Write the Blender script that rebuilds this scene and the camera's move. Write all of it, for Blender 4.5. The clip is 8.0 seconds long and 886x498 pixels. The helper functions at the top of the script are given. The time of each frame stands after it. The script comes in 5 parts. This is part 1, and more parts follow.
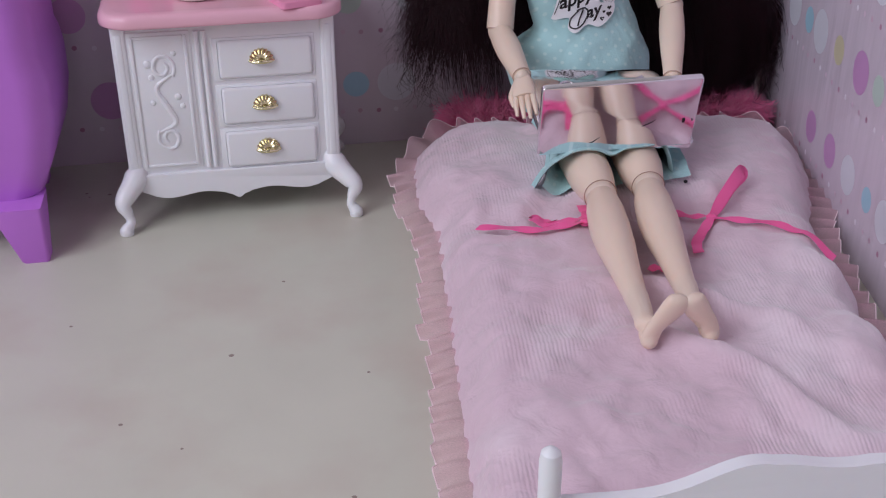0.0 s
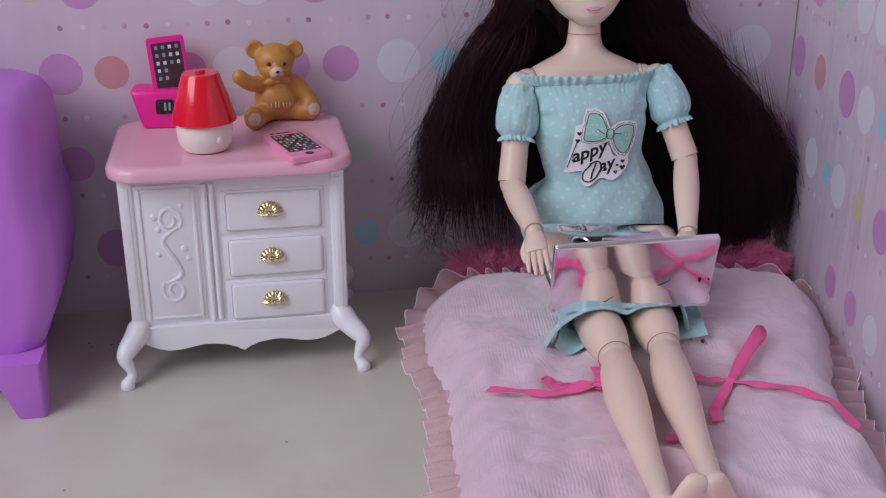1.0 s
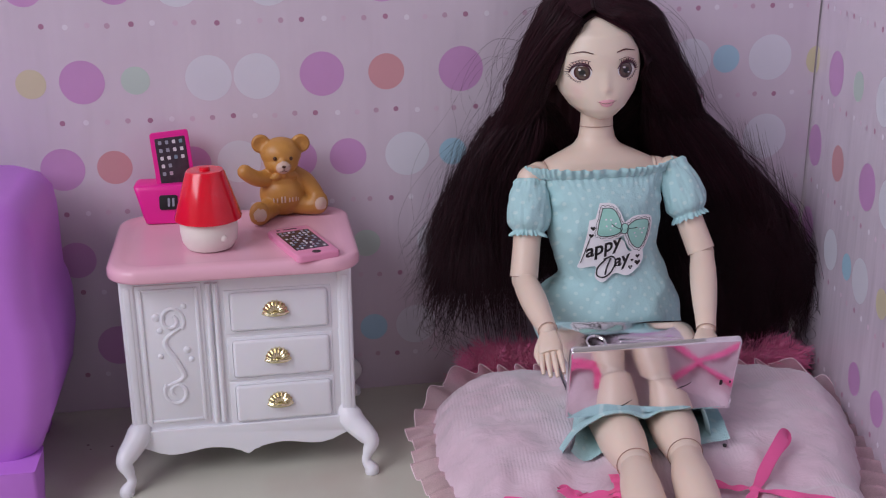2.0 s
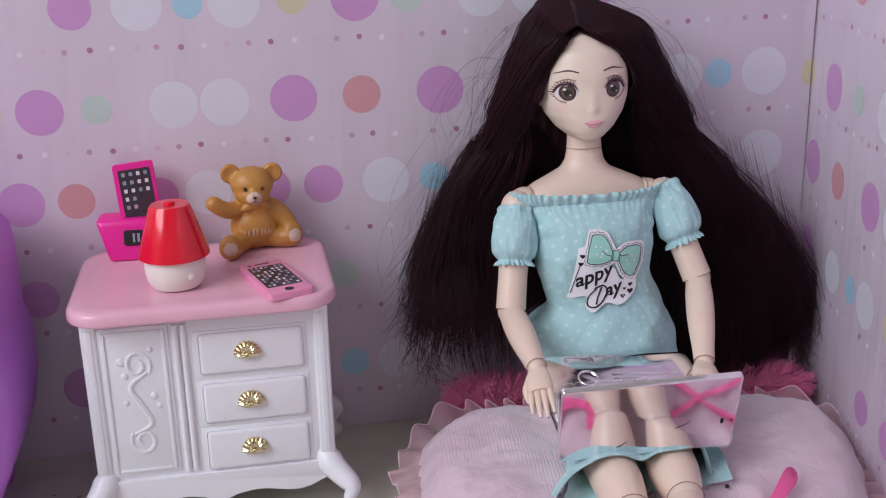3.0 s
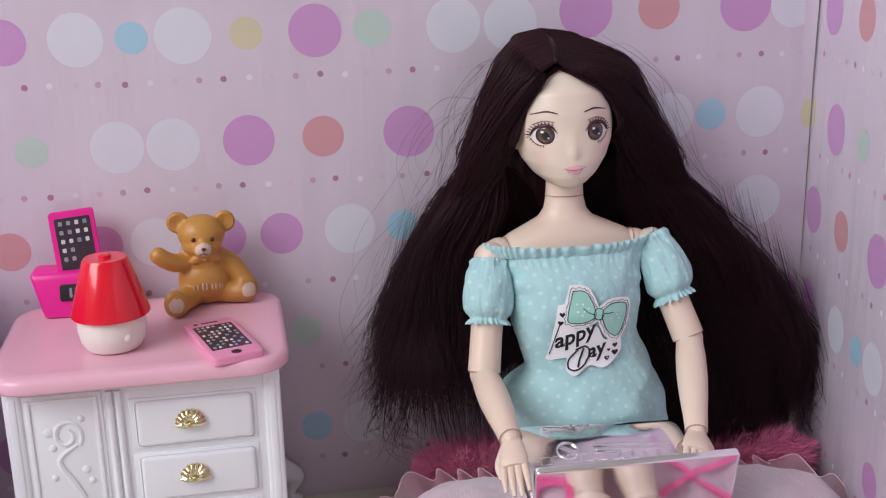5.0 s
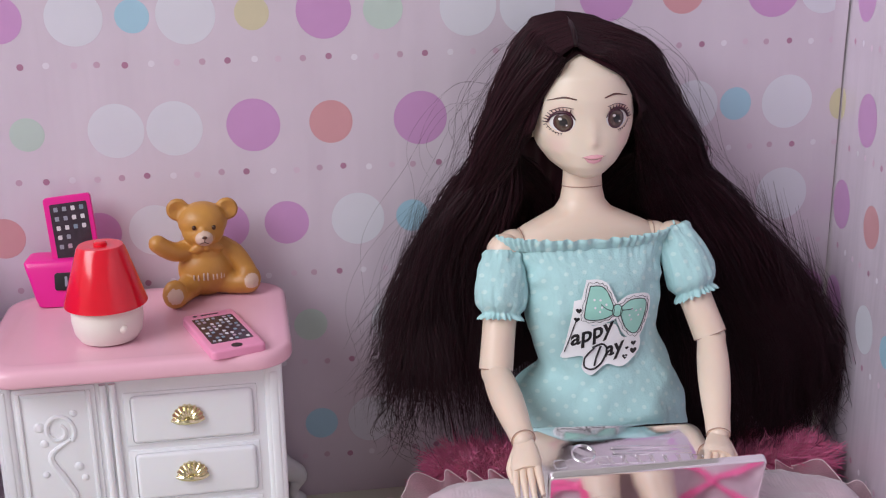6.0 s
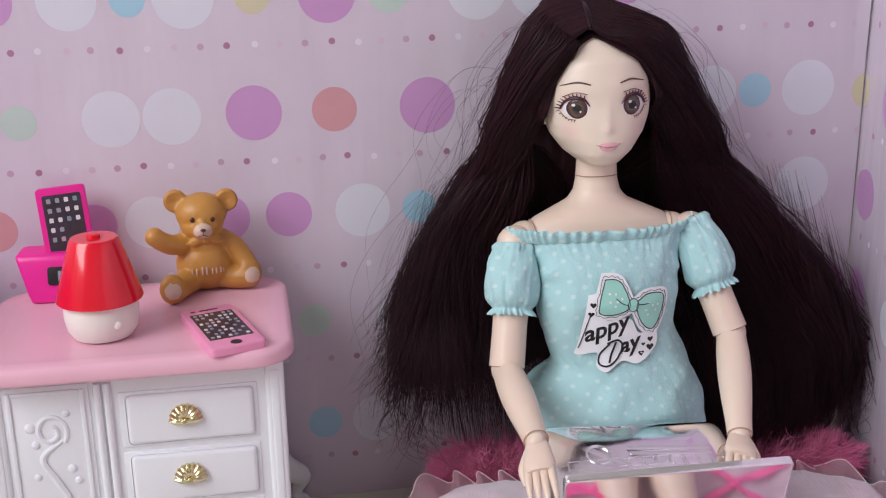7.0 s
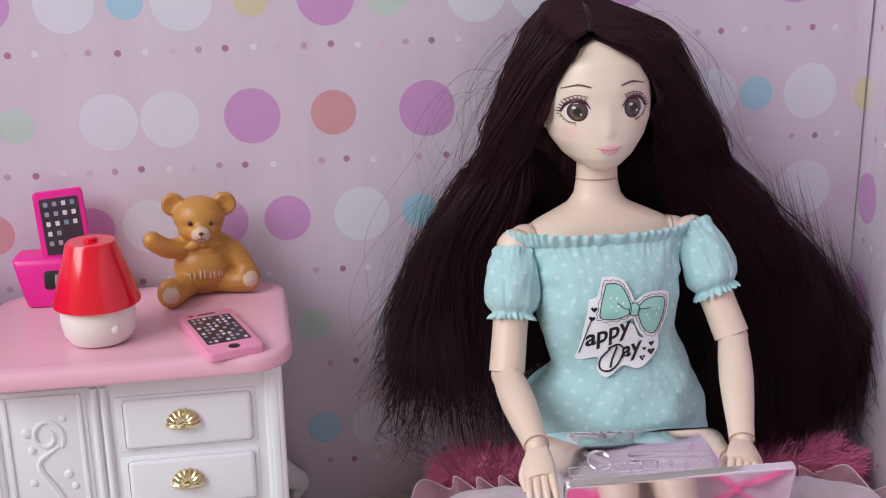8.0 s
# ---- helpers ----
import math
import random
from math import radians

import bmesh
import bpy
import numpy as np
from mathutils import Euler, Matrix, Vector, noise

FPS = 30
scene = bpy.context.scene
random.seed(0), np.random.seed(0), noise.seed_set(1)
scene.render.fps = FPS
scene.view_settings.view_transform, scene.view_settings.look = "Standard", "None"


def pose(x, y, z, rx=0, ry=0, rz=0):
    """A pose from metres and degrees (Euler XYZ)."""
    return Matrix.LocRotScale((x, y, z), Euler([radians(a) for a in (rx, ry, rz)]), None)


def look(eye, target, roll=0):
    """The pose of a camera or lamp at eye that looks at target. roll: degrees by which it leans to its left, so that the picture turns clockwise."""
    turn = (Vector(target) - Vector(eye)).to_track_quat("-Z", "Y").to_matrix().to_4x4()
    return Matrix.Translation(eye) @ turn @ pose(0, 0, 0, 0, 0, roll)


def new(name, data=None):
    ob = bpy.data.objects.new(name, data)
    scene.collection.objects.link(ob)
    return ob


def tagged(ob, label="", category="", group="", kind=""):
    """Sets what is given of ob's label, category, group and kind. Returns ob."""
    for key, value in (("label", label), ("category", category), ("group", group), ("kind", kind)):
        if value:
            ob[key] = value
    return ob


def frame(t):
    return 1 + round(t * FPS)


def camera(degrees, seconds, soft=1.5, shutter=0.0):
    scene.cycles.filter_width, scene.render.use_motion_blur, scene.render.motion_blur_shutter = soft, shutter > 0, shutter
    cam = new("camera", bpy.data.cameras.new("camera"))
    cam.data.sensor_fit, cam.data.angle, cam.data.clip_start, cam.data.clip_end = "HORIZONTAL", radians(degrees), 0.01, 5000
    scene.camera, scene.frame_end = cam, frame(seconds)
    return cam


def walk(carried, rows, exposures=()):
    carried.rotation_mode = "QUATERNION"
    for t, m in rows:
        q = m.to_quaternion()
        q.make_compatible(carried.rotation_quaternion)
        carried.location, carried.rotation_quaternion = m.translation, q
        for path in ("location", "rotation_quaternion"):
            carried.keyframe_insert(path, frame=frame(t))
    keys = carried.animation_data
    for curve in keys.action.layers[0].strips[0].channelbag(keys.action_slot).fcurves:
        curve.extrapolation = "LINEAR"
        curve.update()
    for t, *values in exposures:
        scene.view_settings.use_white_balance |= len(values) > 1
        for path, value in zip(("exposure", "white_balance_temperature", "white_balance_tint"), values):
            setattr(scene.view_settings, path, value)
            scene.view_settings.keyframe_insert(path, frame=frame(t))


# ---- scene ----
U = 0.01                                   # all modelling below is in centimetres
cam = camera(42.5, 8.0, soft=1.15)
PATH = [
    (0.0, (-1.422, -0.055, 21.635), (-1.1, 1.679, 20.692), -0.3),
    (0.5, (-0.798, 0.874, 21.753), (-0.48, 2.647, 20.884), -0.2),
    (1.0, (-0.968, 1.584, 22.522), (-0.653, 3.409, 21.765), -0.1),
    (1.5, (-0.994, 2.184, 23.212), (-0.682, 4.035, 22.523), -0.3),
    (2.8, (-0.313, 5.316, 23.132), (0.018, 7.19, 22.516), -1.0),
    (3.0, (-0.071, 5.759, 23.239), (0.259, 7.628, 22.607), -1.5),
    (3.5, (0.35, 7.028, 22.794), (0.684, 8.907, 22.197), -1.6),
    (4.0, (0.786, 8.147, 22.993), (1.125, 10.033, 22.419), -1.6),
    (4.5, (1.279, 8.738, 22.828), (1.626, 10.623, 22.257), -1.5),
    (6.0, (1.904, 10.984, 22.067), (2.226, 12.871, 21.488), -0.8),
    (6.5, (1.796, 11.845, 21.538), (2.109, 13.724, 20.93), -1.0),
    (7.0, (2.057, 12.431, 21.513), (2.369, 14.318, 20.927), -1.0),
    (7.5, (1.959, 12.683, 21.276), (2.278, 14.57, 20.697), -0.9),
    (8.0, (2.116, 12.649, 21.371), (2.428, 14.539, 20.795), -1.0),
]
walk(cam, [(t, look(Vector(e) * U, Vector(a) * U, r)) for t, e, a, r in PATH],
     exposures=[(0.0, -0.26, 6100, 14), (1.0, -0.27, 6100, 18), (1.5, -0.27, 6150, 18), (3.0, 0.0, 6200, 14), (3.5, 0.05, 6200, 12), (4.5, 0.15, 6330, 10), (6.0, 0.22, 6400, 10), (8.0, 0.24, 6420, 10)])

# ---- light: daylight lamp at an unseen window in front, to the side and above ----
world = bpy.data.worlds.new("world")
scene.world = world
world.use_nodes = True
sky = world.node_tree.nodes.new("ShaderNodeTexSky")
sky.sky_type, sky.sun_disc = "NISHITA", False
sky.sun_elevation, sky.sun_rotation = radians(45), radians(200)
world.node_tree.links.new(sky.outputs[0], world.node_tree.nodes["Background"].inputs[0])
world.node_tree.nodes["Background"].inputs[1].default_value = 0.1


def area(name, eye, target, sx, sy, watts, color):
    lamp = bpy.data.lights.new(name, "AREA")
    lamp.shape, lamp.size, lamp.size_y, lamp.energy, lamp.color = "RECTANGLE", sx, sy, watts, color
    ob = new(name, lamp)
    ob.matrix_world = look(eye, target)
    return ob


area("window_light", (-0.91, -0.13, 0.86), (0.05, 0.45, 0.1), 0.88, 0.78, 13.1, (0.98, 0.97, 1.0))

# ---- materials ----


def mat(name, color, rough=0.5, metal=0.0, spec=0.5, vary=0.06, scale=300.0, bump=0.0, bscale=900.0, sheen=0.0,
        coat=0.0, trans=0.0, alpha=1.0, sss=0.0, stain=None, stain_scale=25.0, stain_amount=0.3):
    m = bpy.data.materials.new(name)
    m.use_nodes = True
    nt = m.node_tree
    bs = nt.nodes["Principled BSDF"]
    tc = nt.nodes.new("ShaderNodeTexCoord")
    n1 = nt.nodes.new("ShaderNodeTexNoise")
    n1.inputs["Scale"].default_value, n1.inputs["Detail"].default_value = scale, 4
    nt.links.new(tc.outputs["Object"], n1.inputs["Vector"])
    mix = nt.nodes.new("ShaderNodeMix")
    mix.data_type = "RGBA"
    mix.inputs["A"].default_value = (*[max(0, c * (1 - vary)) for c in color], 1)
    mix.inputs["B"].default_value = (*[min(1, c * (1 + vary)) for c in color], 1)
    nt.links.new(n1.outputs["Fac"], mix.inputs["Factor"])
    out = mix.outputs["Result"]
    if stain:
        n2 = nt.nodes.new("ShaderNodeTexNoise")
        n2.inputs["Scale"].default_value, n2.inputs["Detail"].default_value = stain_scale, 6
        nt.links.new(tc.outputs["Object"], n2.inputs["Vector"])
        ramp = nt.nodes.new("ShaderNodeMapRange")
        ramp.inputs["From Min"].default_value, ramp.inputs["From Max"].default_value = 0.48, 0.72
        ramp.inputs["To Max"].default_value = stain_amount
        nt.links.new(n2.outputs["Fac"], ramp.inputs["Value"])
        mx = nt.nodes.new("ShaderNodeMix")
        mx.data_type = "RGBA"
        mx.inputs["B"].default_value = (*stain, 1)
        nt.links.new(out, mx.inputs["A"])
        nt.links.new(ramp.outputs["Result"], mx.inputs["Factor"])
        out = mx.outputs["Result"]
    nt.links.new(out, bs.inputs["Base Color"])
    bs.inputs["Roughness"].default_value = rough
    bs.inputs["Metallic"].default_value = metal
    bs.inputs["Specular IOR Level"].default_value = spec
    bs.inputs["Sheen Weight"].default_value = sheen
    bs.inputs["Coat Weight"].default_value = coat
    bs.inputs["Transmission Weight"].default_value = trans
    bs.inputs["Alpha"].default_value = alpha
    if sss:
        bs.inputs["Subsurface Weight"].default_value = sss
        bs.inputs["Subsurface Radius"].default_value = (0.002, 0.001, 0.0007)
        bs.inputs["Subsurface Scale"].default_value = 1.0
    if bump:
        nb = nt.nodes.new("ShaderNodeTexNoise")
        nb.inputs["Scale"].default_value, nb.inputs["Detail"].default_value = bscale, 3
        nt.links.new(tc.outputs["Object"], nb.inputs["Vector"])
        bp = nt.nodes.new("ShaderNodeBump")
        bp.inputs["Strength"].default_value, bp.inputs["Distance"].default_value = bump, 0.001
        nt.links.new(nb.outputs["Fac"], bp.inputs["Height"])
        nt.links.new(bp.outputs["Normal"], bs.inputs["Normal"])
    return m


def card(name, color, stain):
    """Printed card with a soft gloss and faint upright buckles."""
    m = mat(name, color, 0.24, vary=0.03, scale=60, stain=stain, stain_scale=14, stain_amount=0.5)
    nt = m.node_tree
    tc = nt.nodes.new("ShaderNodeTexCoord")
    mp = nt.nodes.new("ShaderNodeMapping")
    mp.inputs["Scale"].default_value = (1, 1, 0.14)
    nt.links.new(tc.outputs["Object"], mp.inputs["Vector"])
    no = nt.nodes.new("ShaderNodeTexNoise")
    no.inputs["Scale"].default_value, no.inputs["Detail"].default_value = 55, 3
    nt.links.new(mp.outputs["Vector"], no.inputs["Vector"])
    bp = nt.nodes.new("ShaderNodeBump")
    bp.inputs["Strength"].default_value, bp.inputs["Distance"].default_value = 0.65, 0.0016
    nt.links.new(no.outputs["Fac"], bp.inputs["Height"])
    nt.links.new(bp.outputs["Normal"], nt.nodes["Principled BSDF"].inputs["Normal"])
    return m


CARD = card("printed_card", (0.66, 0.565, 0.655), (0.725, 0.655, 0.73))
DOT = {
    "pu": mat("dot_purple", (0.585, 0.31, 0.575), 0.38, vary=0.05, scale=80),
    "wh": mat("dot_white", (0.70, 0.69, 0.765), 0.38, vary=0.03, scale=80),
    "bl": mat("dot_blue", (0.39, 0.61, 0.74), 0.38, vary=0.05, scale=80),
    "ye": mat("dot_yellow", (0.64, 0.575, 0.40), 0.38, vary=0.05, scale=80),
    "gr": mat("dot_green", (0.52, 0.62, 0.57), 0.38, vary=0.05, scale=80),
    "or": mat("dot_coral", (0.64, 0.32, 0.35), 0.38, vary=0.05, scale=80),
}
SPECK = {
    "dark": mat("speck_rose", (0.42, 0.20, 0.31), 0.4),
    "mid": mat("speck_mauve", (0.53, 0.35, 0.46), 0.4),
    "white": mat("speck_white", (0.74, 0.68, 0.76), 0.4),
    "faint": mat("speck_faint", (0.63, 0.48, 0.59), 0.4),
}
FLOOR = mat("floor_vinyl", (0.66, 0.655, 0.55), 0.42, vary=0.07, scale=26, bump=0.1, bscale=60,
            stain=(0.58, 0.49, 0.42), stain_scale=18, stain_amount=0.6)
# paint of the unseen room, pale so that it bounces fill light
ROOMWALL = mat("room_paint", (0.78, 0.745, 0.75), 0.8)
WHITE = mat("white_plastic", (0.85, 0.85, 0.885), 0.3, vary=0.02, scale=40, bump=0.05, bscale=120, sss=0.05)
PINKTOP = mat("pink_plastic", (0.84, 0.47, 0.575), 0.25, vary=0.02, scale=40, bump=0.04, bscale=150)
GOLD = mat("gilded_plastic", (0.74, 0.67, 0.43), 0.2, metal=1.0, vary=0.15, scale=900)
PURPLE = mat("purple_plastic", (0.56, 0.19, 0.73), 0.42, vary=0.04, scale=40, bump=0.05, bscale=100)
MAGENTA = mat("magenta_plastic", (0.84, 0.02, 0.31), 0.3, vary=0.03, scale=60)
RED = mat("red_gloss_plastic", (0.80, 0.006, 0.028), 0.2, vary=0.03, scale=60, coat=0.3)
IVORY = mat("ivory_plastic", (0.84, 0.79, 0.72), 0.35, vary=0.03, scale=120)
BEAR = mat("caramel_vinyl", (0.54, 0.26, 0.055), 0.42, vary=0.14, scale=150, bump=0.14, bscale=420,
           stain=(0.30, 0.11, 0.02), stain_scale=60, stain_amount=0.45)
BEARPALE = mat("bear_pale_paint", (0.66, 0.48, 0.38), 0.5, vary=0.1, scale=400)
BEARDARK = mat("bear_dark_paint", (0.07, 0.025, 0.01), 0.3)
BLACK = mat("black_print", (0.012, 0.010, 0.012), 0.35)
SCREEN = mat("printed_screen", (0.05, 0.035, 0.05), 0.2, vary=0.6, scale=500)
ICON = [mat("icon_white", (0.75, 0.72, 0.75), 0.3), mat("icon_rose", (0.50, 0.36, 0.44), 0.3),
        mat("icon_grey", (0.32, 0.33, 0.40), 0.3), mat("icon_blue", (0.22, 0.30, 0.38), 0.3)]
PHONEPINK = mat("phone_pink_plastic", (0.82, 0.30, 0.48), 0.3, vary=0.02, scale=60)
CHROME = mat("chrome_plating", (0.88, 0.86, 0.89), 0.1, metal=1.0, vary=0.04, scale=100, bump=0.06, bscale=70)
FUR = mat("pink_fluff", (0.84, 0.185, 0.38), 0.8, vary=0.25, scale=200, sheen=0.6)
SKIN = mat("doll_vinyl", (0.82, 0.65, 0.53), 0.38, vary=0.03, scale=80, sss=0.12)
HEADSKIN = mat("doll_face_vinyl", (0.83, 0.70, 0.575), 0.36, vary=0.02, scale=80, sss=0.12)
HAIR = mat("doll_hair", (0.024, 0.010, 0.012), 0.42, vary=0.6, scale=250, spec=0.22)
nt = HAIR.node_tree
geo, ramp = nt.nodes.new("ShaderNodeNewGeometry"), nt.nodes.new("ShaderNodeMix")
ramp.data_type = "RGBA"
ramp.inputs["A"].default_value, ramp.inputs["B"].default_value = (0.010, 0.0032, 0.005, 1), (0.042, 0.011, 0.017, 1)
nt.links.new(geo.outputs["Random Per Island"], ramp.inputs["Factor"])
nt.links.new(ramp.outputs["Result"], nt.nodes["Principled BSDF"].inputs["Base Color"])
JOINT = mat("joint_seam", (0.45, 0.27, 0.21), 0.5)
LIP = mat("doll_lip", (0.88, 0.46, 0.52), 0.2)
EYEWHITE_GLINT = mat("eye_white_and_glint", (0.80, 0.76, 0.76), 0.2)
IRIS = mat("eye_iris", (0.085, 0.05, 0.037), 0.12, vary=0.4, scale=900, coat=0.5)
LASH = mat("lash_print", (0.055, 0.006, 0.02), 0.4)
BROW = mat("brow_print", (0.10, 0.03, 0.022), 0.4)
STICKER = mat("sticker_white", (0.90, 0.90, 0.92), 0.35)
MINT = mat("sticker_mint", (0.36, 0.70, 0.60), 0.35)


def cloth_dress():
    """Pale turquoise cotton with small woven white spots."""
    m = mat("dress_cotton", (0.43, 0.68, 0.69), 0.8, vary=0.08, scale=120, bump=0.25, bscale=1500, sheen=0.15)
    nt = m.node_tree
    bs = nt.nodes["Principled BSDF"]
    base = bs.inputs["Base Color"].links[0].from_socket
    tc = nt.nodes.new("ShaderNodeTexCoord")
    sp = nt.nodes.new("ShaderNodeSeparateXYZ")
    nt.links.new(tc.outputs["Object"], sp.inputs[0])
    tilt = nt.nodes.new("ShaderNodeMath")
    tilt.operation, tilt.inputs[1].default_value = "MULTIPLY", 0.45
    nt.links.new(sp.outputs["Y"], tilt.inputs[0])
    up = nt.nodes.new("ShaderNodeMath")
    nt.links.new(sp.outputs["Z"], up.inputs[0])
    nt.links.new(tilt.outputs[0], up.inputs[1])
    cb = nt.nodes.new("ShaderNodeCombineXYZ")
    nt.links.new(sp.outputs["X"], cb.inputs[0])
    nt.links.new(up.outputs[0], cb.inputs[1])
    mp = nt.nodes.new("ShaderNodeMapping")
    mp.inputs["Rotation"].default_value = (0, 0, radians(38))
    nt.links.new(cb.outputs[0], mp.inputs["Vector"])
    vo = nt.nodes.new("ShaderNodeTexVoronoi")
    vo.voronoi_dimensions = "2D"
    vo.inputs["Scale"].default_value, vo.inputs["Randomness"].default_value = 215, 0.3
    nt.links.new(mp.outputs["Vector"], vo.inputs["Vector"])
    cr = nt.nodes.new("ShaderNodeTexNoise")
    cr.inputs["Scale"].default_value, cr.inputs["Detail"].default_value, cr.inputs["Distortion"].default_value = 110, 3, 1.2
    nt.links.new(tc.outputs["Object"], cr.inputs["Vector"])
    old = nt.nodes["Bump"]
    cb2 = nt.nodes.new("ShaderNodeBump")
    cb2.inputs["Strength"].default_value, cb2.inputs["Distance"].default_value = 0.25, 0.002
    nt.links.new(cr.outputs["Fac"], cb2.inputs["Height"])
    nt.links.new(old.outputs["Normal"], cb2.inputs["Normal"])
    nt.links.new(cb2.outputs["Normal"], bs.inputs["Normal"])
    lt = nt.nodes.new("ShaderNodeMapRange")
    lt.inputs["From Min"].default_value, lt.inputs["From Max"].default_value = 0.13, 0.2
    lt.inputs["To Min"].default_value, lt.inputs["To Max"].default_value = 0.7, 0.0
    nt.links.new(vo.outputs["Distance"], lt.inputs["Value"])
    mx = nt.nodes.new("ShaderNodeMix")
    mx.data_type = "RGBA"
    mx.inputs["B"].default_value = (0.62, 0.80, 0.78, 1)
    nt.links.new(base, mx.inputs["A"])
    nt.links.new(lt.outputs["Result"], mx.inputs["Factor"])
    nt.links.new(mx.outputs["Result"], bs.inputs["Base Color"])
    return m


DRESS = cloth_dress()


def cloth_plush():
    """Pink ribbed chenille."""
    m = mat("bed_chenille", (0.70, 0.518, 0.595), 0.95, vary=0.10, scale=60, sheen=0.6,
            stain=(0.82, 0.72, 0.775), stain_scale=16, stain_amount=0.9)
    nt = m.node_tree
    bs = nt.nodes["Principled BSDF"]
    tc = nt.nodes.new("ShaderNodeTexCoord")
    mp = nt.nodes.new("ShaderNodeMapping")
    mp.inputs["Rotation"].default_value = (0, 0, radians(6.5))
    nt.links.new(tc.outputs["Object"], mp.inputs["Vector"])
    wv = nt.nodes.new("ShaderNodeTexWave")
    wv.inputs["Scale"].default_value, wv.inputs["Distortion"].default_value = 250, 1.1
    wv.inputs["Detail"].default_value, wv.inputs["Detail Scale"].default_value = 2, 1.5
    nt.links.new(mp.outputs["Vector"], wv.inputs["Vector"])
    no = nt.nodes.new("ShaderNodeTexNoise")
    no.inputs["Scale"].default_value, no.inputs["Detail"].default_value = 420, 5
    nt.links.new(tc.outputs["Object"], no.inputs["Vector"])
    mk = nt.nodes.new("ShaderNodeTexNoise")
    mk.inputs["Scale"].default_value, mk.inputs["Detail"].default_value = 28, 2
    nt.links.new(tc.outputs["Object"], mk.inputs["Vector"])
    mr = nt.nodes.new("ShaderNodeMapRange")
    mr.inputs["From Min"].default_value, mr.inputs["From Max"].default_value = 0.49, 0.66
    nt.links.new(mk.outputs["Fac"], mr.inputs["Value"])
    fade = nt.nodes.new("ShaderNodeMath")
    fade.operation = "MULTIPLY"
    nt.links.new(wv.outputs["Fac"], fade.inputs[0])
    nt.links.new(mr.outputs["Result"], fade.inputs[1])
    ad = nt.nodes.new("ShaderNodeMath")
    ad.operation = "ADD"
    nt.links.new(fade.outputs[0], ad.inputs[0])
    nt.links.new(no.outputs["Fac"], ad.inputs[1])
    bp = nt.nodes.new("ShaderNodeBump")
    bp.inputs["Strength"].default_value, bp.inputs["Distance"].default_value = 0.24, 0.0008
    nt.links.new(ad.outputs[0], bp.inputs["Height"])
    # tufts and dents in the pile
    tu = nt.nodes.new("ShaderNodeTexNoise")
    tu.inputs["Scale"].default_value, tu.inputs["Detail"].default_value, tu.inputs["Distortion"].default_value = 95, 3, 0.8
    nt.links.new(tc.outputs["Object"], tu.inputs["Vector"])
    dent = nt.nodes.new("ShaderNodeBump")
    dent.inputs["Strength"].default_value, dent.inputs["Distance"].default_value = 0.55, 0.0022
    nt.links.new(tu.outputs["Fac"], dent.inputs["Height"])
    nt.links.new(bp.outputs["Normal"], dent.inputs["Normal"])
    nt.links.new(dent.outputs["Normal"], bs.inputs["Normal"])
    return m


PLUSH = cloth_plush()


def sheer(name, color, cover):
    """Thin see-through net."""
    m = bpy.data.materials.new(name)
    m.use_nodes = True
    nt = m.node_tree
    bs = nt.nodes["Principled BSDF"]
    bs.inputs["Base Color"].default_value = (*color, 1)
    bs.inputs["Roughness"].default_value = 0.5
    tl = nt.nodes.new("ShaderNodeBsdfTranslucent")
    tl.inputs["Color"].default_value = (*color, 1)
    tr = nt.nodes.new("ShaderNodeBsdfTransparent")
    a = nt.nodes.new("ShaderNodeMixShader")
    a.inputs[0].default_value = 0.55
    nt.links.new(bs.outputs[0], a.inputs[1])
    nt.links.new(tl.outputs[0], a.inputs[2])
    b = nt.nodes.new("ShaderNodeMixShader")
    no = nt.nodes.new("ShaderNodeTexNoise")
    no.inputs["Scale"].default_value = 300
    mr = nt.nodes.new("ShaderNodeMapRange")
    mr.inputs["To Min"].default_value, mr.inputs["To Max"].default_value = cover - 0.2, cover + 0.2
    nt.links.new(no.outputs["Fac"], mr.inputs["Value"])
    nt.links.new(mr.outputs["Result"], b.inputs[0])
    nt.links.new(tr.outputs[0], b.inputs[1])
    nt.links.new(a.outputs[0], b.inputs[2])
    nt.links.new(b.outputs[0], nt.nodes["Material Output"].inputs["Surface"])
    return m


HEMPINK = mat("hem_pink", (0.93, 0.76, 0.80), 0.4)
ORGANZA = sheer("organza", (0.97, 0.67, 0.745), 0.62)
DULLCHROME = mat("worn_chrome_plating", (0.86, 0.84, 0.87), 0.24, metal=1.0, vary=0.06, scale=120)
RIBBON = mat("satin_ribbon", (1.0, 0.14, 0.39), 0.33, vary=0.05, scale=200)

# ---- building helpers (centimetres) ----
ORIGIN = {}


def thing(name, base, label, category, group="", kind=""):
    ob = new(name)
    ob.empty_display_size = 0.01
    ob.location = Vector(base) * U
    ORIGIN[ob] = Vector(base)
    return tagged(ob, label, category, group, kind)


